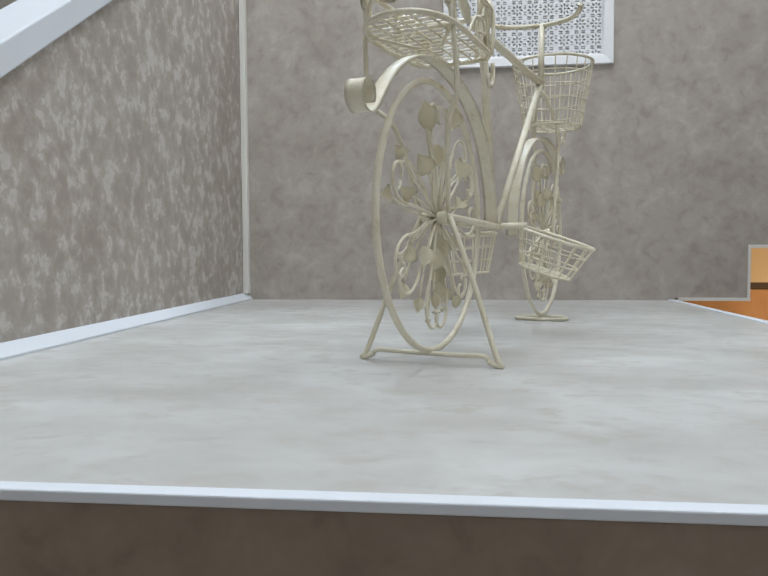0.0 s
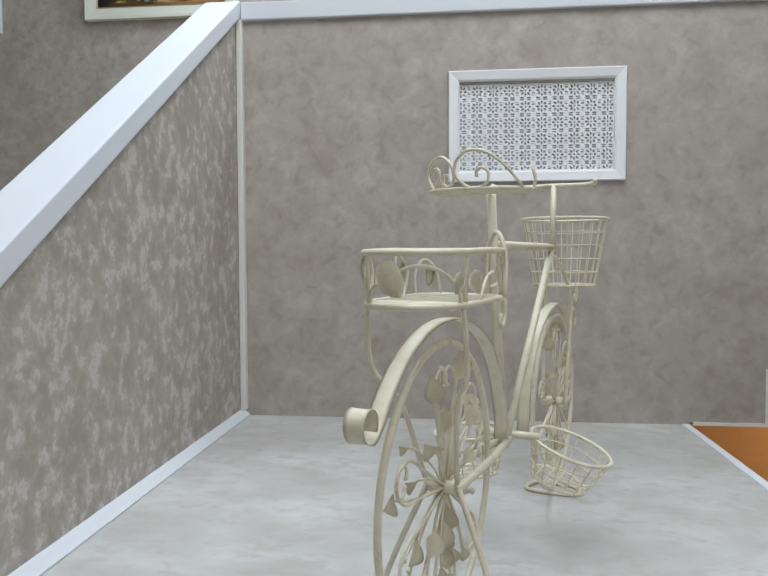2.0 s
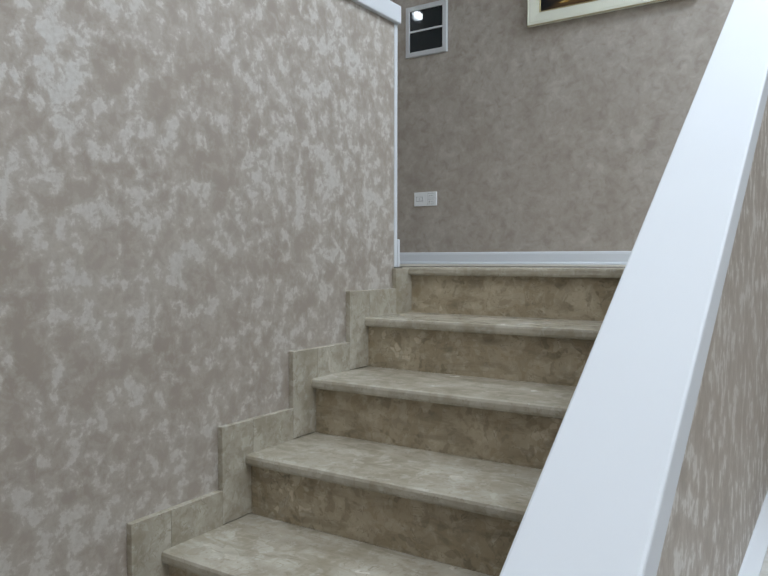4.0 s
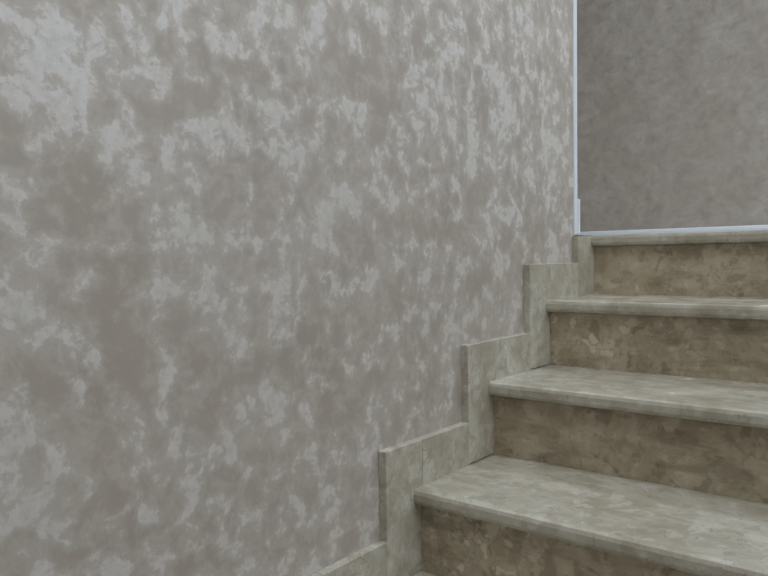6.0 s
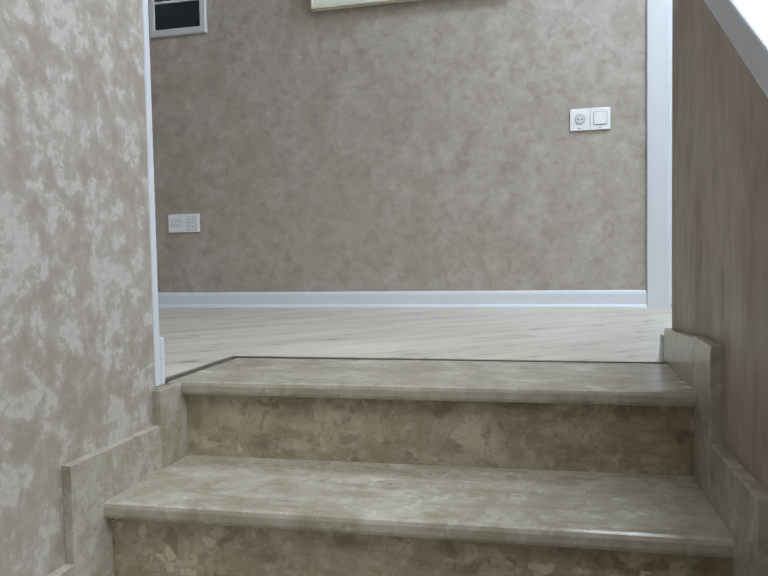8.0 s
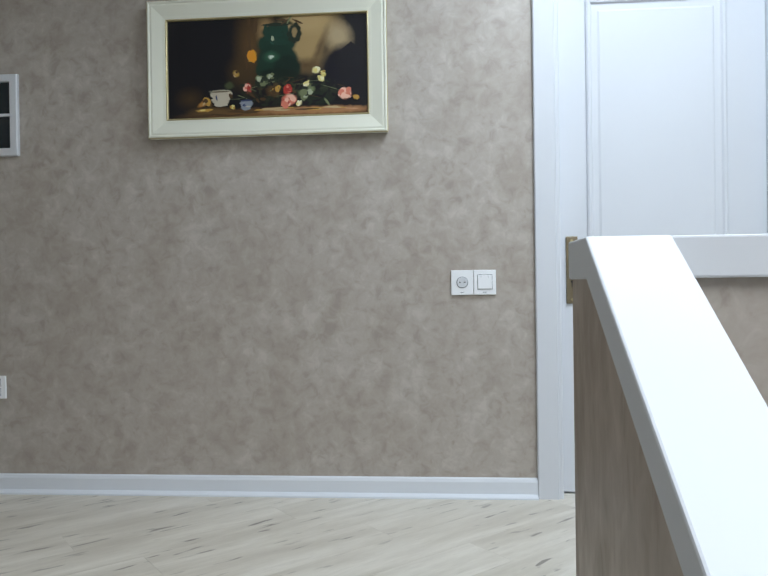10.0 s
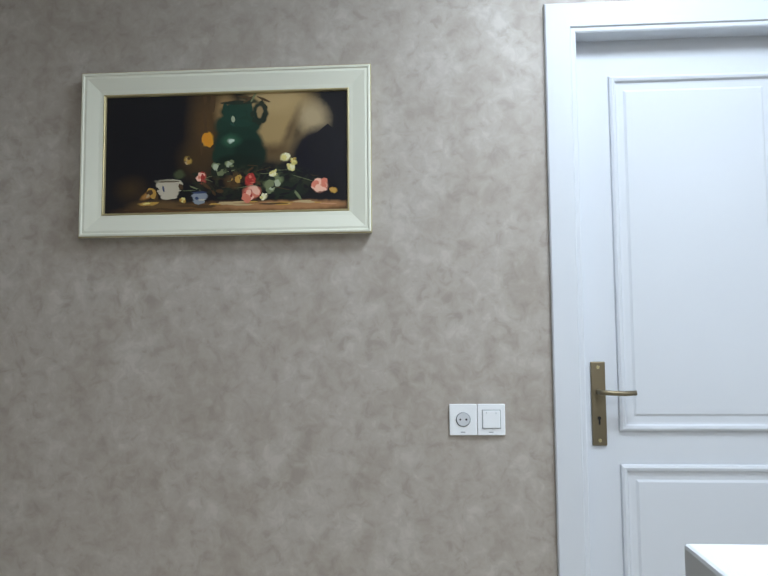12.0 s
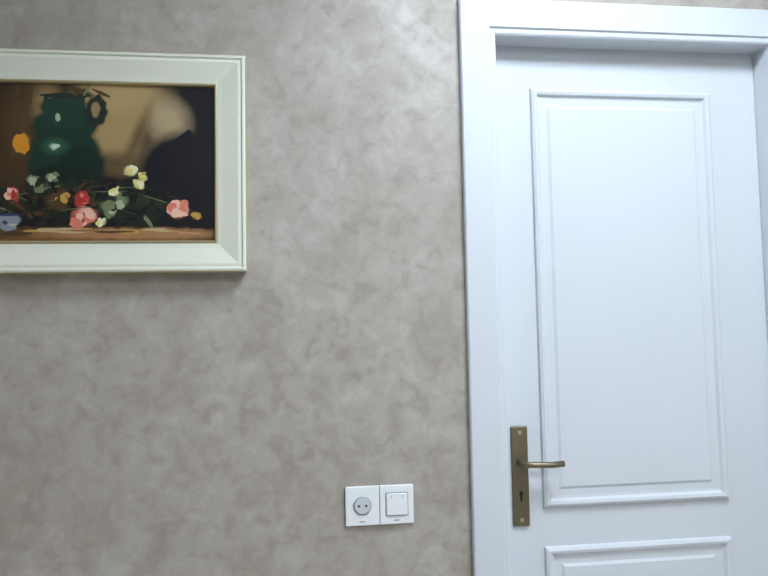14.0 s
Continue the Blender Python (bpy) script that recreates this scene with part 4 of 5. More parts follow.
lamp = thing("wall_lamp", "small glowing wall lamp at the end of the hall", "lamp", (XWEST, 3.85, 3.20))
part("back_plate", cube(0, 0.012, -0.07, 0.07, -0.05, 0.05, 0.003), M_SILVER, lamp)
M_GLOW = material("lamp_glass", (0.9, 0.9, 0.9), 0.4, **{"Emission Color": (0.85, 0.95, 1.0, 1), "Emission Strength": 32.0})
part("shade", cube(0.0125, 0.045, -0.042, 0.042, -0.024, 0.024, 0.008), M_GLOW, lamp, "white glass shade")

# ---- vent grille ----
vent = thing("vent_grille", "white pierced radiator grille in a white frame", "vent", (0.0085, YB, -0.0125))
part("frame", ring(bmesh.new(), -0.037, 0.587, 1.562, 1.960, [(0.0, 0.0), (0.0, -0.013), (0.003, -0.016), (0.032, -0.011), (0.038, -0.006), (0.039, 0.022)]), M_GRILLE, vent)


def pierced(u, v):
    """Whether the pattern is open at u, v in cells: an eight-petal star, its eye, slit pairs on the cell's edges."""
    a, b = u - round(u), v - round(v)
    r, th = math.hypot(a, b), math.atan2(b, a)
    if r < 0.062:
        return True
    q = (th / (math.pi / 4)) - round(th / (math.pi / 4))
    if 0.13 < r < 0.37 and abs(q) * (math.pi / 4) * r < 0.062 * (1 - ((r - 0.265) / 0.12) ** 2):
        return True
    a, b = abs(a), abs(b)
    return (0.412 < b < 0.475 and 0.075 < a < 0.335) or (a > 0.405 and 0.035 < abs(b - 0.22) < 0.10)


bm = bmesh.new()
CELL, SUB = 0.0576, 24
nx, nz = int(0.552 / CELL * SUB), int(0.316 / CELL * SUB)
d = CELL / SUB
vs = {}
for i in range(nx):
    for j in range(nz):
        if pierced((i + 0.5) / SUB - 0.13, (j + 0.5) / SUB - 0.02) and 1 < i < nx - 2 and 1 < j < nz - 2:
            continue
        q = []
        for e, f in ((i, j), (i + 1, j), (i + 1, j + 1), (i, j + 1)):
            if (e, f) not in vs:
                vs[e, f] = bm.verts.new((e * d, 0.009, 1.599 + f * d))
            q.append(vs[e, f])
        bm.faces.new(q)
g = part("pierced_panel", bm, M_GRILLE, vent)
so = g.modifiers.new("thickness", "SOLIDIFY")
so.thickness, so.offset = 0.004, 0
part("backing", cube(0.001, 0.551, 0.026, 0.04, 1.601, 1.913), M_VENTBACK, vent)

# ---- bicycle plant stand ----
bike = thing("bicycle_plant_stand", "cream wrought-iron bicycle plant stand with wire baskets and leaf-filled wheels", "plant stand", (-0.0155, 1.196, P))
bike.rotation_euler = (0, 0, radians(69.7))
HUB = 0.247


def circle(cx, cy, cz, r, n, plane="xz", a0=0.0):
    out = []
    for i in range(n):
        q = a0 + 2 * math.pi * i / n
        c, s = r * math.cos(q), r * math.sin(q)
        out.append((cx + c, cy, cz + s) if plane == "xz" else (cx + c, cy + s, cz))
    return out


def scroll(x, z, ang, size, turn, y=0.0):
    """A spiral curl that leaves (x, z) along ang and winds up; turn: +1 or -1."""
    pts, a = [Vector((x, y, z))], ang
    step = size * 0.42
    for i in range(15):
        pts.append(pts[-1] + Vector((math.cos(a), 0, math.sin(a))) * step)
        a += turn * (0.16 + 0.036 * i)
        step *= 0.935
    return pts


def leaf_mesh(bm, base, ang, length, width, lean):
    """A hollowed, pointed metal leaf in the wheel's plane, broad towards its tip or slender."""
    ax, sd, nm = Vector((math.cos(ang), 0, math.sin(ang))), Vector((-math.sin(ang), 0, math.cos(ang))), Vector((0, 1, 0))
    sd = (sd * math.cos(lean) + nm * math.sin(lean)).normalized()
    up = ax.cross(sd)
    broad = ((0.0, 0.10), (0.08, 0.34), (0.20, 0.66), (0.34, 0.92), (0.48, 1.04), (0.62, 0.98), (0.76, 0.72), (0.89, 0.36), (1.0, 0.03))
    slim = ((0.0, 0.10), (0.10, 0.40), (0.24, 0.80), (0.40, 1.0), (0.55, 0.96), (0.70, 0.72), (0.82, 0.44), (0.92, 0.20), (1.0, 0.02))
    rows = []
    for t, w in broad if width > 0.0145 else slim:
        c = Vector(base) + ax * (t * length) + up * (0.14 * length * math.sin(t * 2.8))
        rows.append([bm.verts.new(c + sd * (w * width * q) + up * (q * q * w * width * 0.34)) for q in (-1, -0.55, 0, 0.55, 1)])
    fs = []
    for a, b in zip(rows, rows[1:]):
        for j in range(4):
            fs.append(bm.faces.new((a[j], a[j + 1], b[j + 1], b[j])))
    bmesh.ops.solidify(bm, geom=fs, thickness=0.0012)


def wheel(name, cx, cz, r, parent, seed):
    rng = random.Random(seed)
    rim = part(name, bar(circle(cx, 0, cz, r, 48), 0.0056, 8, True), M_CREAM, parent, "", True)
    bm = bmesh.new()
    bmesh.ops.create_cone(bm, cap_ends=True, segments=16, radius1=0.0105, radius2=0.0105, depth=0.044, matrix=Matrix.Translation((cx, 0, cz)) @ Euler((radians(90), 0, 0)).to_matrix().to_4x4())
    part("hub", bm, M_CREAM, rim)
    k = r / 0.225
    # leaf sprigs
    for deg, ln, bend, lw in ((98, 0.145, 0.3, 1.15), (72, 0.17, -0.2, 1.1), (118, 0.09, 0.4, 1.2), (48, 0.12, -0.35, 1.0), (150, 0.085, 0.3, 1.1), (25, 0.07, -0.3, 1.0), (196, 0.11, 0.3, 0.95), (228, 0.075, -0.2, 1.15), (252, 0.05, 0.25, 1.3), (262, 0.125, 0.15, 0.9), (288, 0.075, -0.25, 1.15), (300, 0.13, -0.2, 0.95), (330, 0.085, 0.35, 1.05), (272, 0.03, 0.0, 1.2), (240, 0.145, 0.2, 0.8), (84, 0.085, 0.2, 0.9), (135, 0.15, 0.25, 0.9), (40, 0.165, -0.25, 0.85), (280, 0.11, 0.1, 1.0), (216, 0.15, 0.3, 0.8), (312, 0.17, -0.2, 0.8), (5, 0.13, 0.3, 0.85), (176, 0.16, -0.2, 0.85)):
        a, y = radians(deg), rng.uniform(-0.012, 0.012)
        n = 7
        pts = []
        for i in range(n):
            t = i / (n - 1)
            q = a + bend * (t - 0.5)
            pts.append((cx + math.cos(q) * ln * k * t, y * t, cz + math.sin(q) * ln * k * t))
        bm = bar(pts, 0.0021, 5)
        e = Vector(pts[-1])
        leaf_mesh(bm, e, a + bend * 0.9 + rng.uniform(-0.3, 0.3), 0.045 * lw * k * (0.8 if 200 < deg < 320 else 1.0), (0.0135 if deg % 4 else 0.0170) * lw * k * (0.78 if 200 < deg < 320 else 1.0), 1.15 * math.sin(a) + rng.uniform(-0.35, 0.35))
        part("leaf_sprig", bm, M_LEAF, rim, "", True)
    # plain berries on stalks
    for deg, ln in ((262, 0.175), (285, 0.165), (205, 0.15), (90, 0.185), (340, 0.16)):
        a = radians(deg)
        bm = bar([(cx, 0.004, cz), (cx + math.cos(a + 0.06) * ln * 0.5 * k, 0.006, cz + math.sin(a + 0.06) * ln * 0.5 * k), (cx + math.cos(a) * ln * k, 0.004, cz + math.sin(a) * ln * k)], 0.002, 5)
        bmesh.ops.create_icosphere(bm, subdivisions=1, radius=0.006, matrix=Matrix.Translation((cx + math.cos(a) * ln * k, 0.004, cz + math.sin(a) * ln * k)))
        part("berry_stalk", bm, M_CREAM, rim)
    # scroll branches that meet the rim
    for deg, turn in ((108, -1), (74, 1), (58, -1), (172, -1), (150, 1), (15, 1), (34, -1), (195, 1), (228, -1), (325, -1), (350, 1), (250, 1), (285, -1), (304, 1)):
        a = radians(deg)
        s0 = 0.115 * k
        pts = [Vector((cx, -0.004, cz)), Vector((cx + math.cos(a) * s0 * 0.6, -0.006, cz + math.sin(a) * s0 * 0.6))]
        tip = Vector((cx + math.cos(a) * s0, -0.005, cz + math.sin(a) * s0))
        pts += scroll(tip.x, tip.z, a - turn * 0.15, 0.036 * k, turn, -0.005)
        part("scroll", bar(pts, 0.0028, 5), M_CREAM, rim, "", True)
    return rim


wheel("rear_wheel", 0.0, HUB, 0.226, bike, 3)
FH = 0.236
wheel("front_wheel", 0.775, FH, 0.219, bike, 5)

# frame tubes
BB = Vector((0.345, 0.0, 0.240))
HEAD = Vector((0.735, 0.0, 0.628))
part("down_tube", bar([BB, HEAD], 0.0082, 8), M_CREAM, bike, "", True)
part("chain_stay", bar([(0.0, -0.026, HUB), (0.20, -0.020, HUB - 0.004), BB + Vector((0.0, -0.006, 0))], 0.0072, 8), M_CREAM, bike, "", True)
part("chain_stay", bar([(0.0, 0.026, HUB), (0.20, 0.020, HUB - 0.004), BB + Vector((0.0, 0.006, 0))], 0.0072, 8), M_CREAM, bike, "", True)
part("crank_axle", bar([(0.375, -0.06, 0.243), (0.370, 0.06, 0.243)], 0.008, 8), M_CREAM, bike, "", True)
part("seat_tube", bar([(0.335, 0, 0.245), (0.270, -0.003, 0.48), (0.222, -0.006, 0.724)], 0.0085, 8), M_CREAM, bike, "", True)
part("top_tube", bar([(0.235, 0, 0.628), HEAD], 0.009, 8), M_CREAM, bike, "", True)
part("stem", bar([HEAD + Vector((0.004, 0, -0.01)), (0.752, 0, 0.784)], 0.0082, 8), M_CREAM, bike, "", True)
part("handlebar", bar(smooth_line([(0.625, -0.122, 0.777), (0.645, -0.117, 0.774), (0.71, -0.082, 0.776), (0.751, 0, 0.781), (0.71, 0.082, 0.776), (0.655, 0.117, 0.774), (0.635, 0.122, 0.777)]), 0.006, 8), M_CREAM, bike, "", True)
for s in (-1, 1):
    part("fork_leg", bar(smooth_line([HEAD + Vector((0.002, 0, -0.02)), (0.748, 0.012 * s, 0.592), (0.796, 0.030 * s, 0.525), (0.812, 0.032 * s, 0.45), (0.783, 0.030 * s, 0.30), (0.775, 0.028 * s, FH - 0.01)]), 0.0052, 7), M_CREAM, bike, "", True)

# mudguards: flat bands ending in a curl
pts = []
for i in range(25):
    q = radians(-3 + i * 6.25)
    r = 0.262 + 0.05 * max(math.cos(q), 0) ** 2 + 0.02 * max(-math.cos(q), 0) ** 2
    pts.append((r * math.cos(q), 0, HUB + r * math.sin(q)))
last = Vector(pts[-1])
ang, p = math.atan2(pts[-1][2] - pts[-2][2], pts[-1][0] - pts[-2][0]), last.copy()
for i in range(20):
    ang -= (0.10 if i < 3 else 0.34)
    p = p + Vector((math.cos(ang), 0, math.sin(ang))) * (0.0088 if i < 9 else 0.0066)
    pts.append(tuple(p))
part("rear_mudguard", strap(bmesh.new(), pts, 0.0145, 0.003, (0, 1, 0)), M_CREAM, bike, "broad cream band ending in a curl", True)
pts = []
for i in range(22):
    q = radians(182 - i * 6.4)
    r = 0.252 + 0.05 * max(0.0, -math.cos(q)) ** 2
    pts.append((0.775 + r * math.cos(q), 0, FH + r * math.sin(q)))
ang, p = math.atan2(pts[-1][2] - pts[-2][2], pts[-1][0] - pts[-2][0]), Vector(pts[-1])
for i in range(16):
    ang += 0.10 if i < 2 else 0.36
    p = p + Vector((math.cos(ang), 0, math.sin(ang))) * 0.0088
    pts.append(tuple(p))
part("front_mudguard", strap(bmesh.new(), pts, 0.0135, 0.003, (0, 1, 0)), M_CREAM, bike, "cream band ending in a curl", True)

# rear carrier with leaf gallery
RX0, RX1, RY0, RY1, RZ, RT = -0.100, 0.125, -0.065, 0.088, 0.540, 0.6175
TRAY = smooth_line([(-0.070, 0.094, RZ), (-0.128, 0.066, RZ), (-0.160, 0.012, RZ), (-0.150, -0.042, RZ), (-0.095, -0.072, RZ), (0.02, -0.072, RZ), (0.105, -0.064, RZ), (0.126, -0.03, RZ), (0.126, 0.06, RZ), (0.10, 0.092, RZ), (0.02, 0.098, RZ), (-0.070, 0.094, RZ)], 5)[:-1]
TRAY = [Vector((p.x * 1.06, p.y * 0.92, p.z)) for p in TRAY]
rack = part("carrier", bar(TRAY, 0.0046, 6, True), M_CREAM, bike, "wire carrier tray with leaf gallery", True)


def rail_z(p):
    return RT - 0.004 * max(0.0, min(1.0, (0.02 - p.x) / 0.16))


part("gallery_rail", bar([(p.x * 1.03, p.y * 1.03, rail_z(p)) for p in TRAY], 0.005, 6, True), M_CREAM, rack, "", True)


def tray_span(x=None, y=None):
    """Where a line across the tray at x or along it at y meets its rim."""
    hits = []
    for p, q in zip(TRAY, TRAY[1:] + TRAY[:1]):
        a, b, c = (p.x, q.x, x) if x is not None else (p.y, q.y, y)
        if (a - c) * (b - c) < 0:
            hits.append(p.lerp(q, (c - a) / (b - a)))
    return hits[:2]


for i in range(1, 15):
    w = tray_span(x=-0.158 + 0.284 * i / 15)
    if len(w) == 2:
        part("carrier_wire", bar([v + Vector((0, 0, 0.002)) for v in w], 0.0017, 5), M_CREAM, rack)
for i in range(1, 7):
    w = tray_span(y=-0.070 + 0.164 * i / 7)
    if len(w) == 2:
        part("carrier_wire", bar([v - Vector((0, 0, 0.001)) for v in w], 0.0017, 5), M_CREAM, rack)


def on_rim(s, h, out=0.0):
    """A point of the gallery: s runs round the rim from its rear left corner (1: rear right corner), h from tray to rail."""
    f = (s * 20) % len(TRAY)
    p = TRAY[int(f)].lerp(TRAY[(int(f) + 1) % len(TRAY)], f % 1)
    return Vector((p.x * (1 + 0.03 * h + out), p.y * (1 + 0.03 * h + out), RZ + h * (rail_z(p) - RZ)))


for line, r in ((((0.28, 0.0), (0.26, 0.25), (0.19, 0.55), (0.15, 0.75)), 0.0034), (((0.30, 0.0), (0.30, 0.5), (0.30, 1.0)), 0.0034), (((0.31, 0.0), (0.33, 0.25), (0.40, 0.42)), 0.0034),
                (((0.56, 0.60), (0.66, 0.74), (0.80, 0.72), (0.92, 0.52), (0.99, 0.25), (1.0, 0.0)), 0.0030), (((0.0, 0.98), (-0.02, 0.55), (0.03, 0.22), (0.10, 0.16), (0.14, 0.32)), 0.0034),
                (((0.15, 0.95), (0.18, 0.72), (0.26, 0.50), (0.27, 0.36), (0.21, 0.22)), 0.0030), (((1.04, 0.0), (1.03, 0.5), (1.05, 1.0)), 0.0036), (((1.16, 0.0), (1.22, 0.45), (1.32, 0.55), (1.36, 0.32), (1.28, 0.25)), 0.003),
                (((1.5, 0.0), (1.42, 0.5), (1.36, 0.85), (1.46, 0.92), (1.50, 0.70)), 0.003), (((1.5, 0.0), (1.60, 0.5), (1.56, 0.9)), 0.003), (((2.0, 0.0), (2.06, 0.6), (2.2, 0.8), (2.3, 0.5), (2.3, 0.0)), 0.003), (((1.75, 0.0), (1.75, 1.0)), 0.0036), (((2.5, 0.0), (2.5, 1.0)), 0.0036), (((2.42, 0.0), (2.38, 0.6), (2.46, 0.9)), 0.003)):
    part("gallery_stem", bar(smooth_line([on_rim(*v) for v in line], 4), r, 5), M_CREAM, rack, "", True)


def cupped_leaf(s, h, ds, dh, turn):
    """A rounded, hollowed leaf in the gallery; ds, dh: its half sizes along the rim and upwards."""
    bm, rows, a = bmesh.new(), [], radians(turn)
    for i in range(6):
        t = -1 + 2 * i / 5
        w = (1 - t * t * 0.92) ** 0.5 * (0.78 + 0.22 * t)
        row = []
        for q in (-1, -0.5, 0, 0.5, 1):
            u, v = q * w, t
            row.append(bm.verts.new(on_rim(s + ds * (u * math.cos(a) - v * math.sin(a)), h + dh * (u * math.sin(a) + v * math.cos(a)), 0.06 * (1 - 0.8 * q * q) * (1 - 0.5 * t * t))))
        rows.append(row)
    fs = [bm.faces.new((c[j], c[j + 1], d[j + 1], d[j])) for c, d in zip(rows, rows[1:]) for j in range(4)]
    bmesh.ops.solidify(bm, geom=fs, thickness=0.0014)
    part("gallery_leaf", bm, M_CREAM, rack, "", True)


for v in ((0.52, 0.50, 0.13, 0.38, 42), (0.17, 0.66, 0.05, 0.26, -20), (0.08, 0.72, 0.06, 0.22, 60), (0.98, 0.42, 0.05, 0.22, -30), (1.12, 0.40, 0.07, 0.25, 30), (1.62, 0.45, 0.07, 0.25, -30), (2.12, 0.45, 0.07, 0.25, 20), (2.40, 0.55, 0.06, 0.22, -20)):
    cupped_leaf(*v)
part("gallery_hoop", bar(smooth_line([(0.108, RY0, RZ), (0.118, RY0, RZ + 0.06), (0.128, RY0 + 0.012, RZ + 0.10), (0.146, RY0 + 0.03, RZ + 0.105), (0.150, RY0 + 0.05, RZ + 0.06)], 5), 0.0042, 6), M_CREAM, rack, "", True)
for y, s in ((RY0, -1), (RY1, 1)):
    part("carrier_stay", bar(smooth_line([(RX0 + 0.012, y, RZ), (RX0 + 0.030, y, RZ - 0.10), (RX0 + 0.042, 0.046 * s, RZ - 0.15), (-0.006, 0.026 * s, HUB + 0.01)], 4), 0.0042, 6), M_CREAM, bike, "", True)
    part("carrier_brace", bar([(RX0 + 0.01, y, RZ), (RX0 + 0.075, 0.022 * s, RZ - 0.012)], 0.0032, 5), M_CREAM, bike)
part("carrier_hook", bar(scroll(RX1 + 0.02, RZ - 0.005, radians(-75), 0.022, -1, RY0 + 0.01), 0.0042, 6), M_CREAM, bike, "", True)

# saddle: round wire tray with a scrolled back
SC, SR, SX, SZ = Vector((0.196, 0.006, 0.730)), 0.094, 0.054, 0.724
rim_pts = [(SC.x + SX * math.cos(q), SC.y + SR * math.sin(q), SZ) for q in (2 * math.pi * i / 32 for i in range(32))]
sad = part("saddle_tray", bar(rim_pts, 0.004, 6, True), M_CREAM, bike, "oval wire tray in place of the saddle", True)
for i in range(-6, 7):
    o = i / 7
    h = math.sqrt(1 - o * o)
    part("tray_wire", bar([(SC.x - SX * h, SC.y + SR * o, SZ), (SC.x + SX * h, SC.y + SR * o, SZ)], 0.0016, 5), M_CREAM, sad)
    if i % 2 == 0:
        part("tray_wire", bar([(SC.x + SX * o, SC.y - SR * h, SZ - 0.003), (SC.x + SX * o, SC.y + SR * h, SZ - 0.003)], 0.0016, 5), M_CREAM, sad)


def on_tray(y, z):
    """A point above the tray's back rim, y to the left of its middle."""
    return (SC.x - SX * (1 - 0.6 * (y / SR) ** 2), SC.y + y * 0.92 - 0.008, SZ + z * 0.98)


for nm, line in (("back_arch", ((0.095, 0.0), (0.116, 0.030), (0.101, 0.056), (0.075, 0.061), (0.052, 0.045), (0.044, 0.020), (0.055, 0.006), (0.070, 0.012), (0.068, 0.026), (0.060, 0.027))),
                 ("back_arch", ((-0.004, 0.020), (-0.004, 0.030), (-0.014, 0.036), (-0.026, 0.026), (-0.020, 0.006), (0.010, 0.002), (0.038, 0.022), (0.042, 0.045), (0.020, 0.066), (-0.018, 0.064), (-0.055, 0.038), (-0.084, 0.002))),
                 ("back_scroll", ((0.096, 0.002), (0.083, 0.015), (0.081, 0.035), (0.094, 0.042), (0.102, 0.033)))):
    part(nm, bar(smooth_line([on_tray(*v) for v in line], 5), 0.003, 6), M_CREAM, sad, "", True)
part("tray_finial", bar(smooth_line([(SC.x + 0.03, SC.y - 0.088, SZ), (SC.x + 0.03, SC.y - 0.092, SZ + 0.02), (SC.x + 0.03, SC.y - 0.086, SZ + 0.042)], 4), 0.003, 6), M_CREAM, sad, "", True)


def basket(name, parent, origin, tilt, r0, r1, h, n_up, n_round):
    """A round wire basket; origin: the middle of its rim; tilt: its turn about the bicycle's length, in degrees."""
    m = Matrix.Translation(origin) @ Euler((radians(tilt), 0, 0)).to_matrix().to_4x4()
    rim = part(name, bar([m @ Vector(p) for p in circle(0, 0, 0, r0, 36, "xy")], 0.0039, 7, True), M_CREAM, parent, "round wire basket", True)
    for i in range(n_up):
        q = 2 * math.pi * i / n_up
        c, s = math.cos(q), math.sin(q)
        part("basket_wire", bar([m @ Vector((r0 * c, r0 * s, 0)), m @ Vector((r1 * c, r1 * s, -h))], 0.0017, 5), M_CREAM, rim)
    for j in range(1, n_round + 1):
        t = j / n_round
        part("basket_hoop", bar([m @ Vector(p) for p in circle(0, 0, -h * t, r0 + (r1 - r0) * t, 28, "xy")], 0.0019 if j < n_round else 0.003, 5, True), M_CREAM, rim, "", True)
    for i in range(-2, 3):
        o = i * r1 * 0.36
        g = math.sqrt(r1 * r1 - o * o)
        part("basket_wire", bar([m @ Vector((o, -g, -h)), m @ Vector((o, g, -h))], 0.0017, 5), M_CREAM, rim)
        part("basket_wire", bar([m @ Vector((-g, o, -h)), m @ Vector((g, o, -h))], 0.0017, 5), M_CREAM, rim)
    return rim


basket("front_basket", bike, (0.852, -0.006, 0.702), 0, 0.108, 0.078, 0.172, 22, 5)
basket("pedal_basket", bike, (0.430, -0.112, 0.217), 19, 0.084, 0.058, 0.078, 16, 3)
basket("pedal_basket", bike, (0.430, 0.106, 0.224), -4, 0.078, 0.055, 0.088, 16, 3)
part("front_basket_scroll", bar(scroll(0.895, 0.525, radians(-80), 0.02, -1, -0.03), 0.004, 6), M_CREAM, bike, "", True)

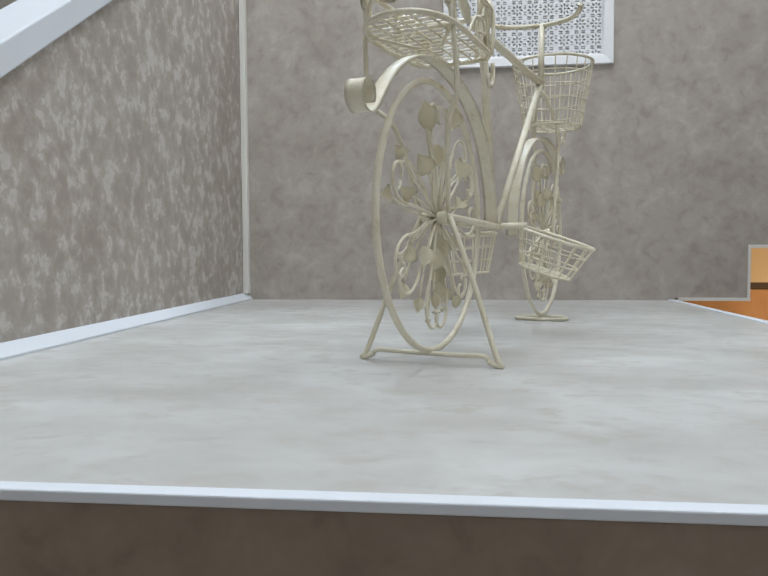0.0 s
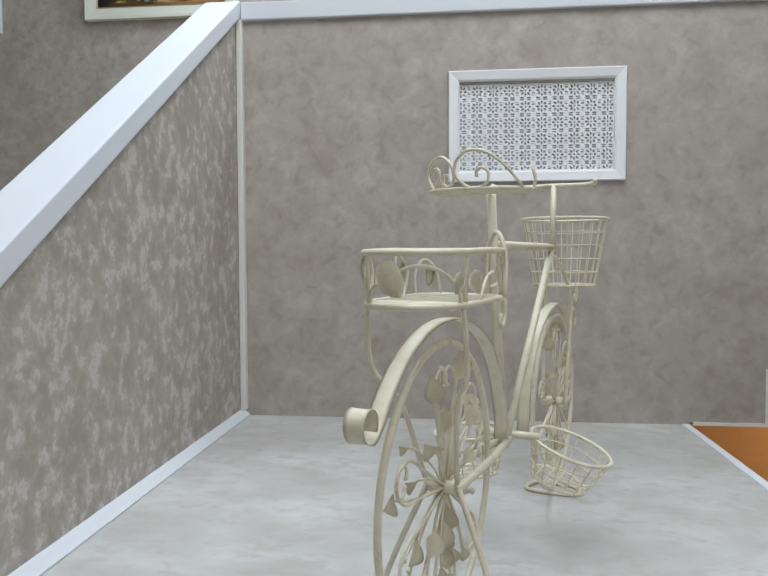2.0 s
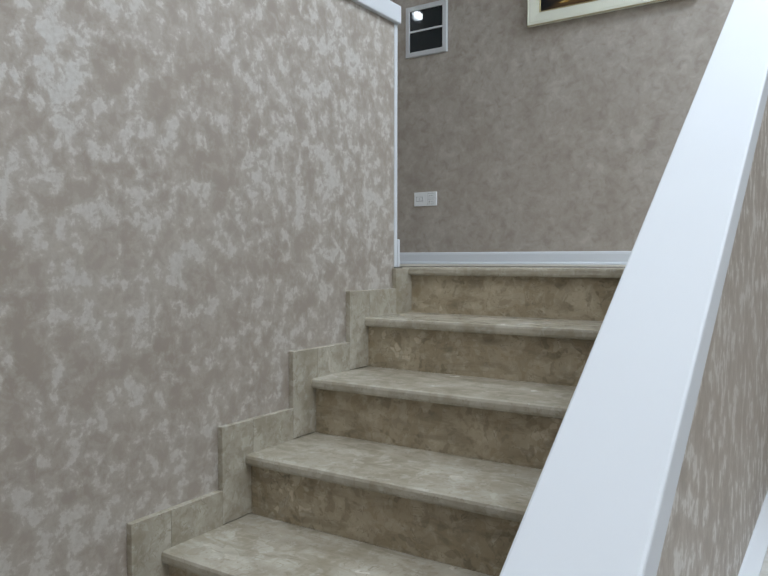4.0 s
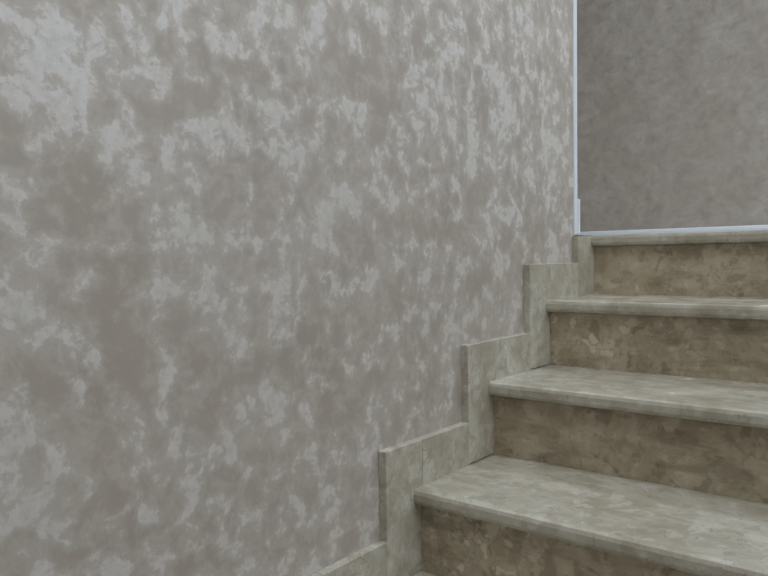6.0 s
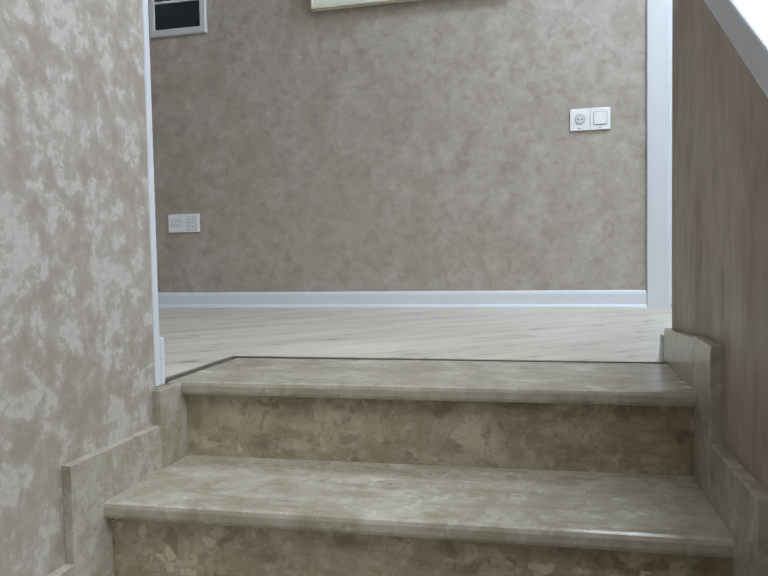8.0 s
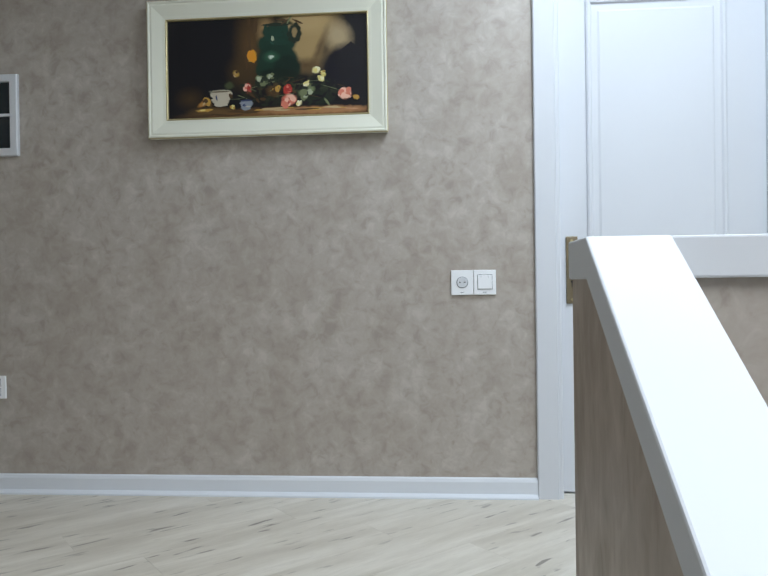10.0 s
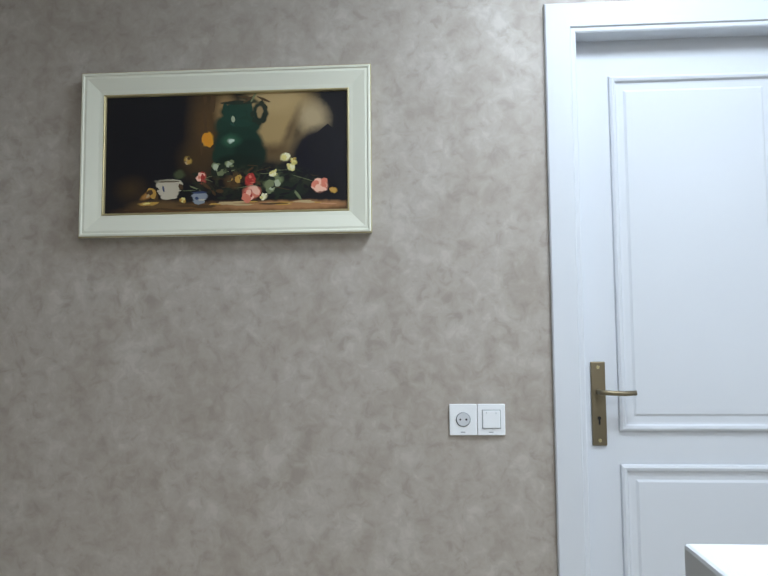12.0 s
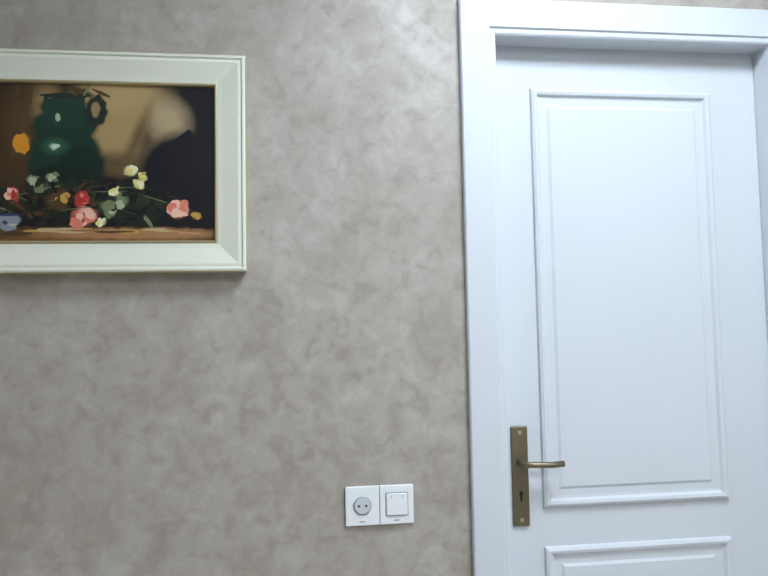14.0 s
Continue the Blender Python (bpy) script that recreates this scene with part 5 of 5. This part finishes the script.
# stands
for s in (-1, 1):
    part("stand_leg", bar(smooth_line([(0.0, 0.027 * s, HUB), (-0.015, 0.075 * s, 0.135), (-0.028, 0.117 * s, 0.020), (-0.030, 0.128 * s, 0.006), (-0.030, 0.118 * s, 0.0048), (-0.030, 0.104 * s, 0.012)], 4), 0.0048, 7), M_CREAM, bike, "", True)
part("stand_bar", bar(smooth_line([(-0.030, -0.106, 0.013), (-0.030, -0.094, 0.019), (-0.030, -0.05, 0.018), (-0.030, 0.05, 0.018), (-0.030, 0.094, 0.019), (-0.030, 0.106, 0.013)], 4), 0.0042, 6), M_CREAM, bike, "", True)
part("front_foot", bar(smooth_line([(0.748, -0.060, 0.0055), (0.778, -0.066, 0.0055), (0.813, -0.050, 0.0055), (0.825, 0.0, 0.0055), (0.813, 0.050, 0.0055), (0.778, 0.066, 0.0055), (0.748, 0.060, 0.0055), (0.741, 0.0, 0.0055)], 4), 0.0052, 6, True), M_CREAM, bike, "", True)

# ---- oak planks of the hall, laid diagonally ----
floor = tagged(new("floor"), "whitened oak laminate floor laid diagonally", "structure", "", "structure")
TURNED, PW, PL = radians(42), 0.192, 1.285
rot = Matrix.Rotation(TURNED, 4, "Z")
rng = random.Random(11)


def clip(bm, co, no):
    bmesh.ops.bisect_plane(bm, geom=bm.verts[:] + bm.edges[:] + bm.faces[:], plane_co=co, plane_no=no, clear_outer=True)


for zone in ((XWEST, XE, YE + 0.0135, YW), (XWEST, XL - 0.033, YS, YE + 0.0130)):
    cx, cy = (zone[0] + zone[1]) / 2, (zone[2] + zone[3]) / 2
    for i in range(-24, 25):
        shift = (i * 0.437) % 1.0 * PL
        for j in range(-5, 6):
            x0, y0 = j * PL + shift, i * PW
            bm = bmesh.new()
            g = 0.0003
            vs = [bm.verts.new(p) for p in ((x0 + g, y0 + g, 0), (x0 + PL - g, y0 + g, 0), (x0 + PL - g, y0 + PW - g, 0), (x0 + g, y0 + PW - g, 0))]
            bm.faces.new(vs)
            bmesh.ops.transform(bm, matrix=rot, verts=bm.verts)
            off = Vector((-1.6, 3.4, U))
            bmesh.ops.translate(bm, vec=off, verts=bm.verts)
            clip(bm, (zone[0], 0, 0), (-1, 0, 0)), clip(bm, (zone[1], 0, 0), (1, 0, 0)), clip(bm, (0, zone[2], 0), (0, -1, 0)), clip(bm, (0, zone[3], 0), (0, 1, 0))
            if not bm.faces:
                bm.free()
                continue
            r = bmesh.ops.extrude_face_region(bm, geom=bm.faces[:])
            bmesh.ops.translate(bm, vec=(0, 0, -0.0075), verts=[v for v in r["geom"] if isinstance(v, bmesh.types.BMVert)])
            bmesh.ops.translate(bm, vec=-off, verts=bm.verts)
            bmesh.ops.transform(bm, matrix=rot.inverted(), verts=bm.verts)
            ob = part("plank", bm, M_OAK, floor)
            ob.matrix_basis = Matrix.Translation(off) @ rot
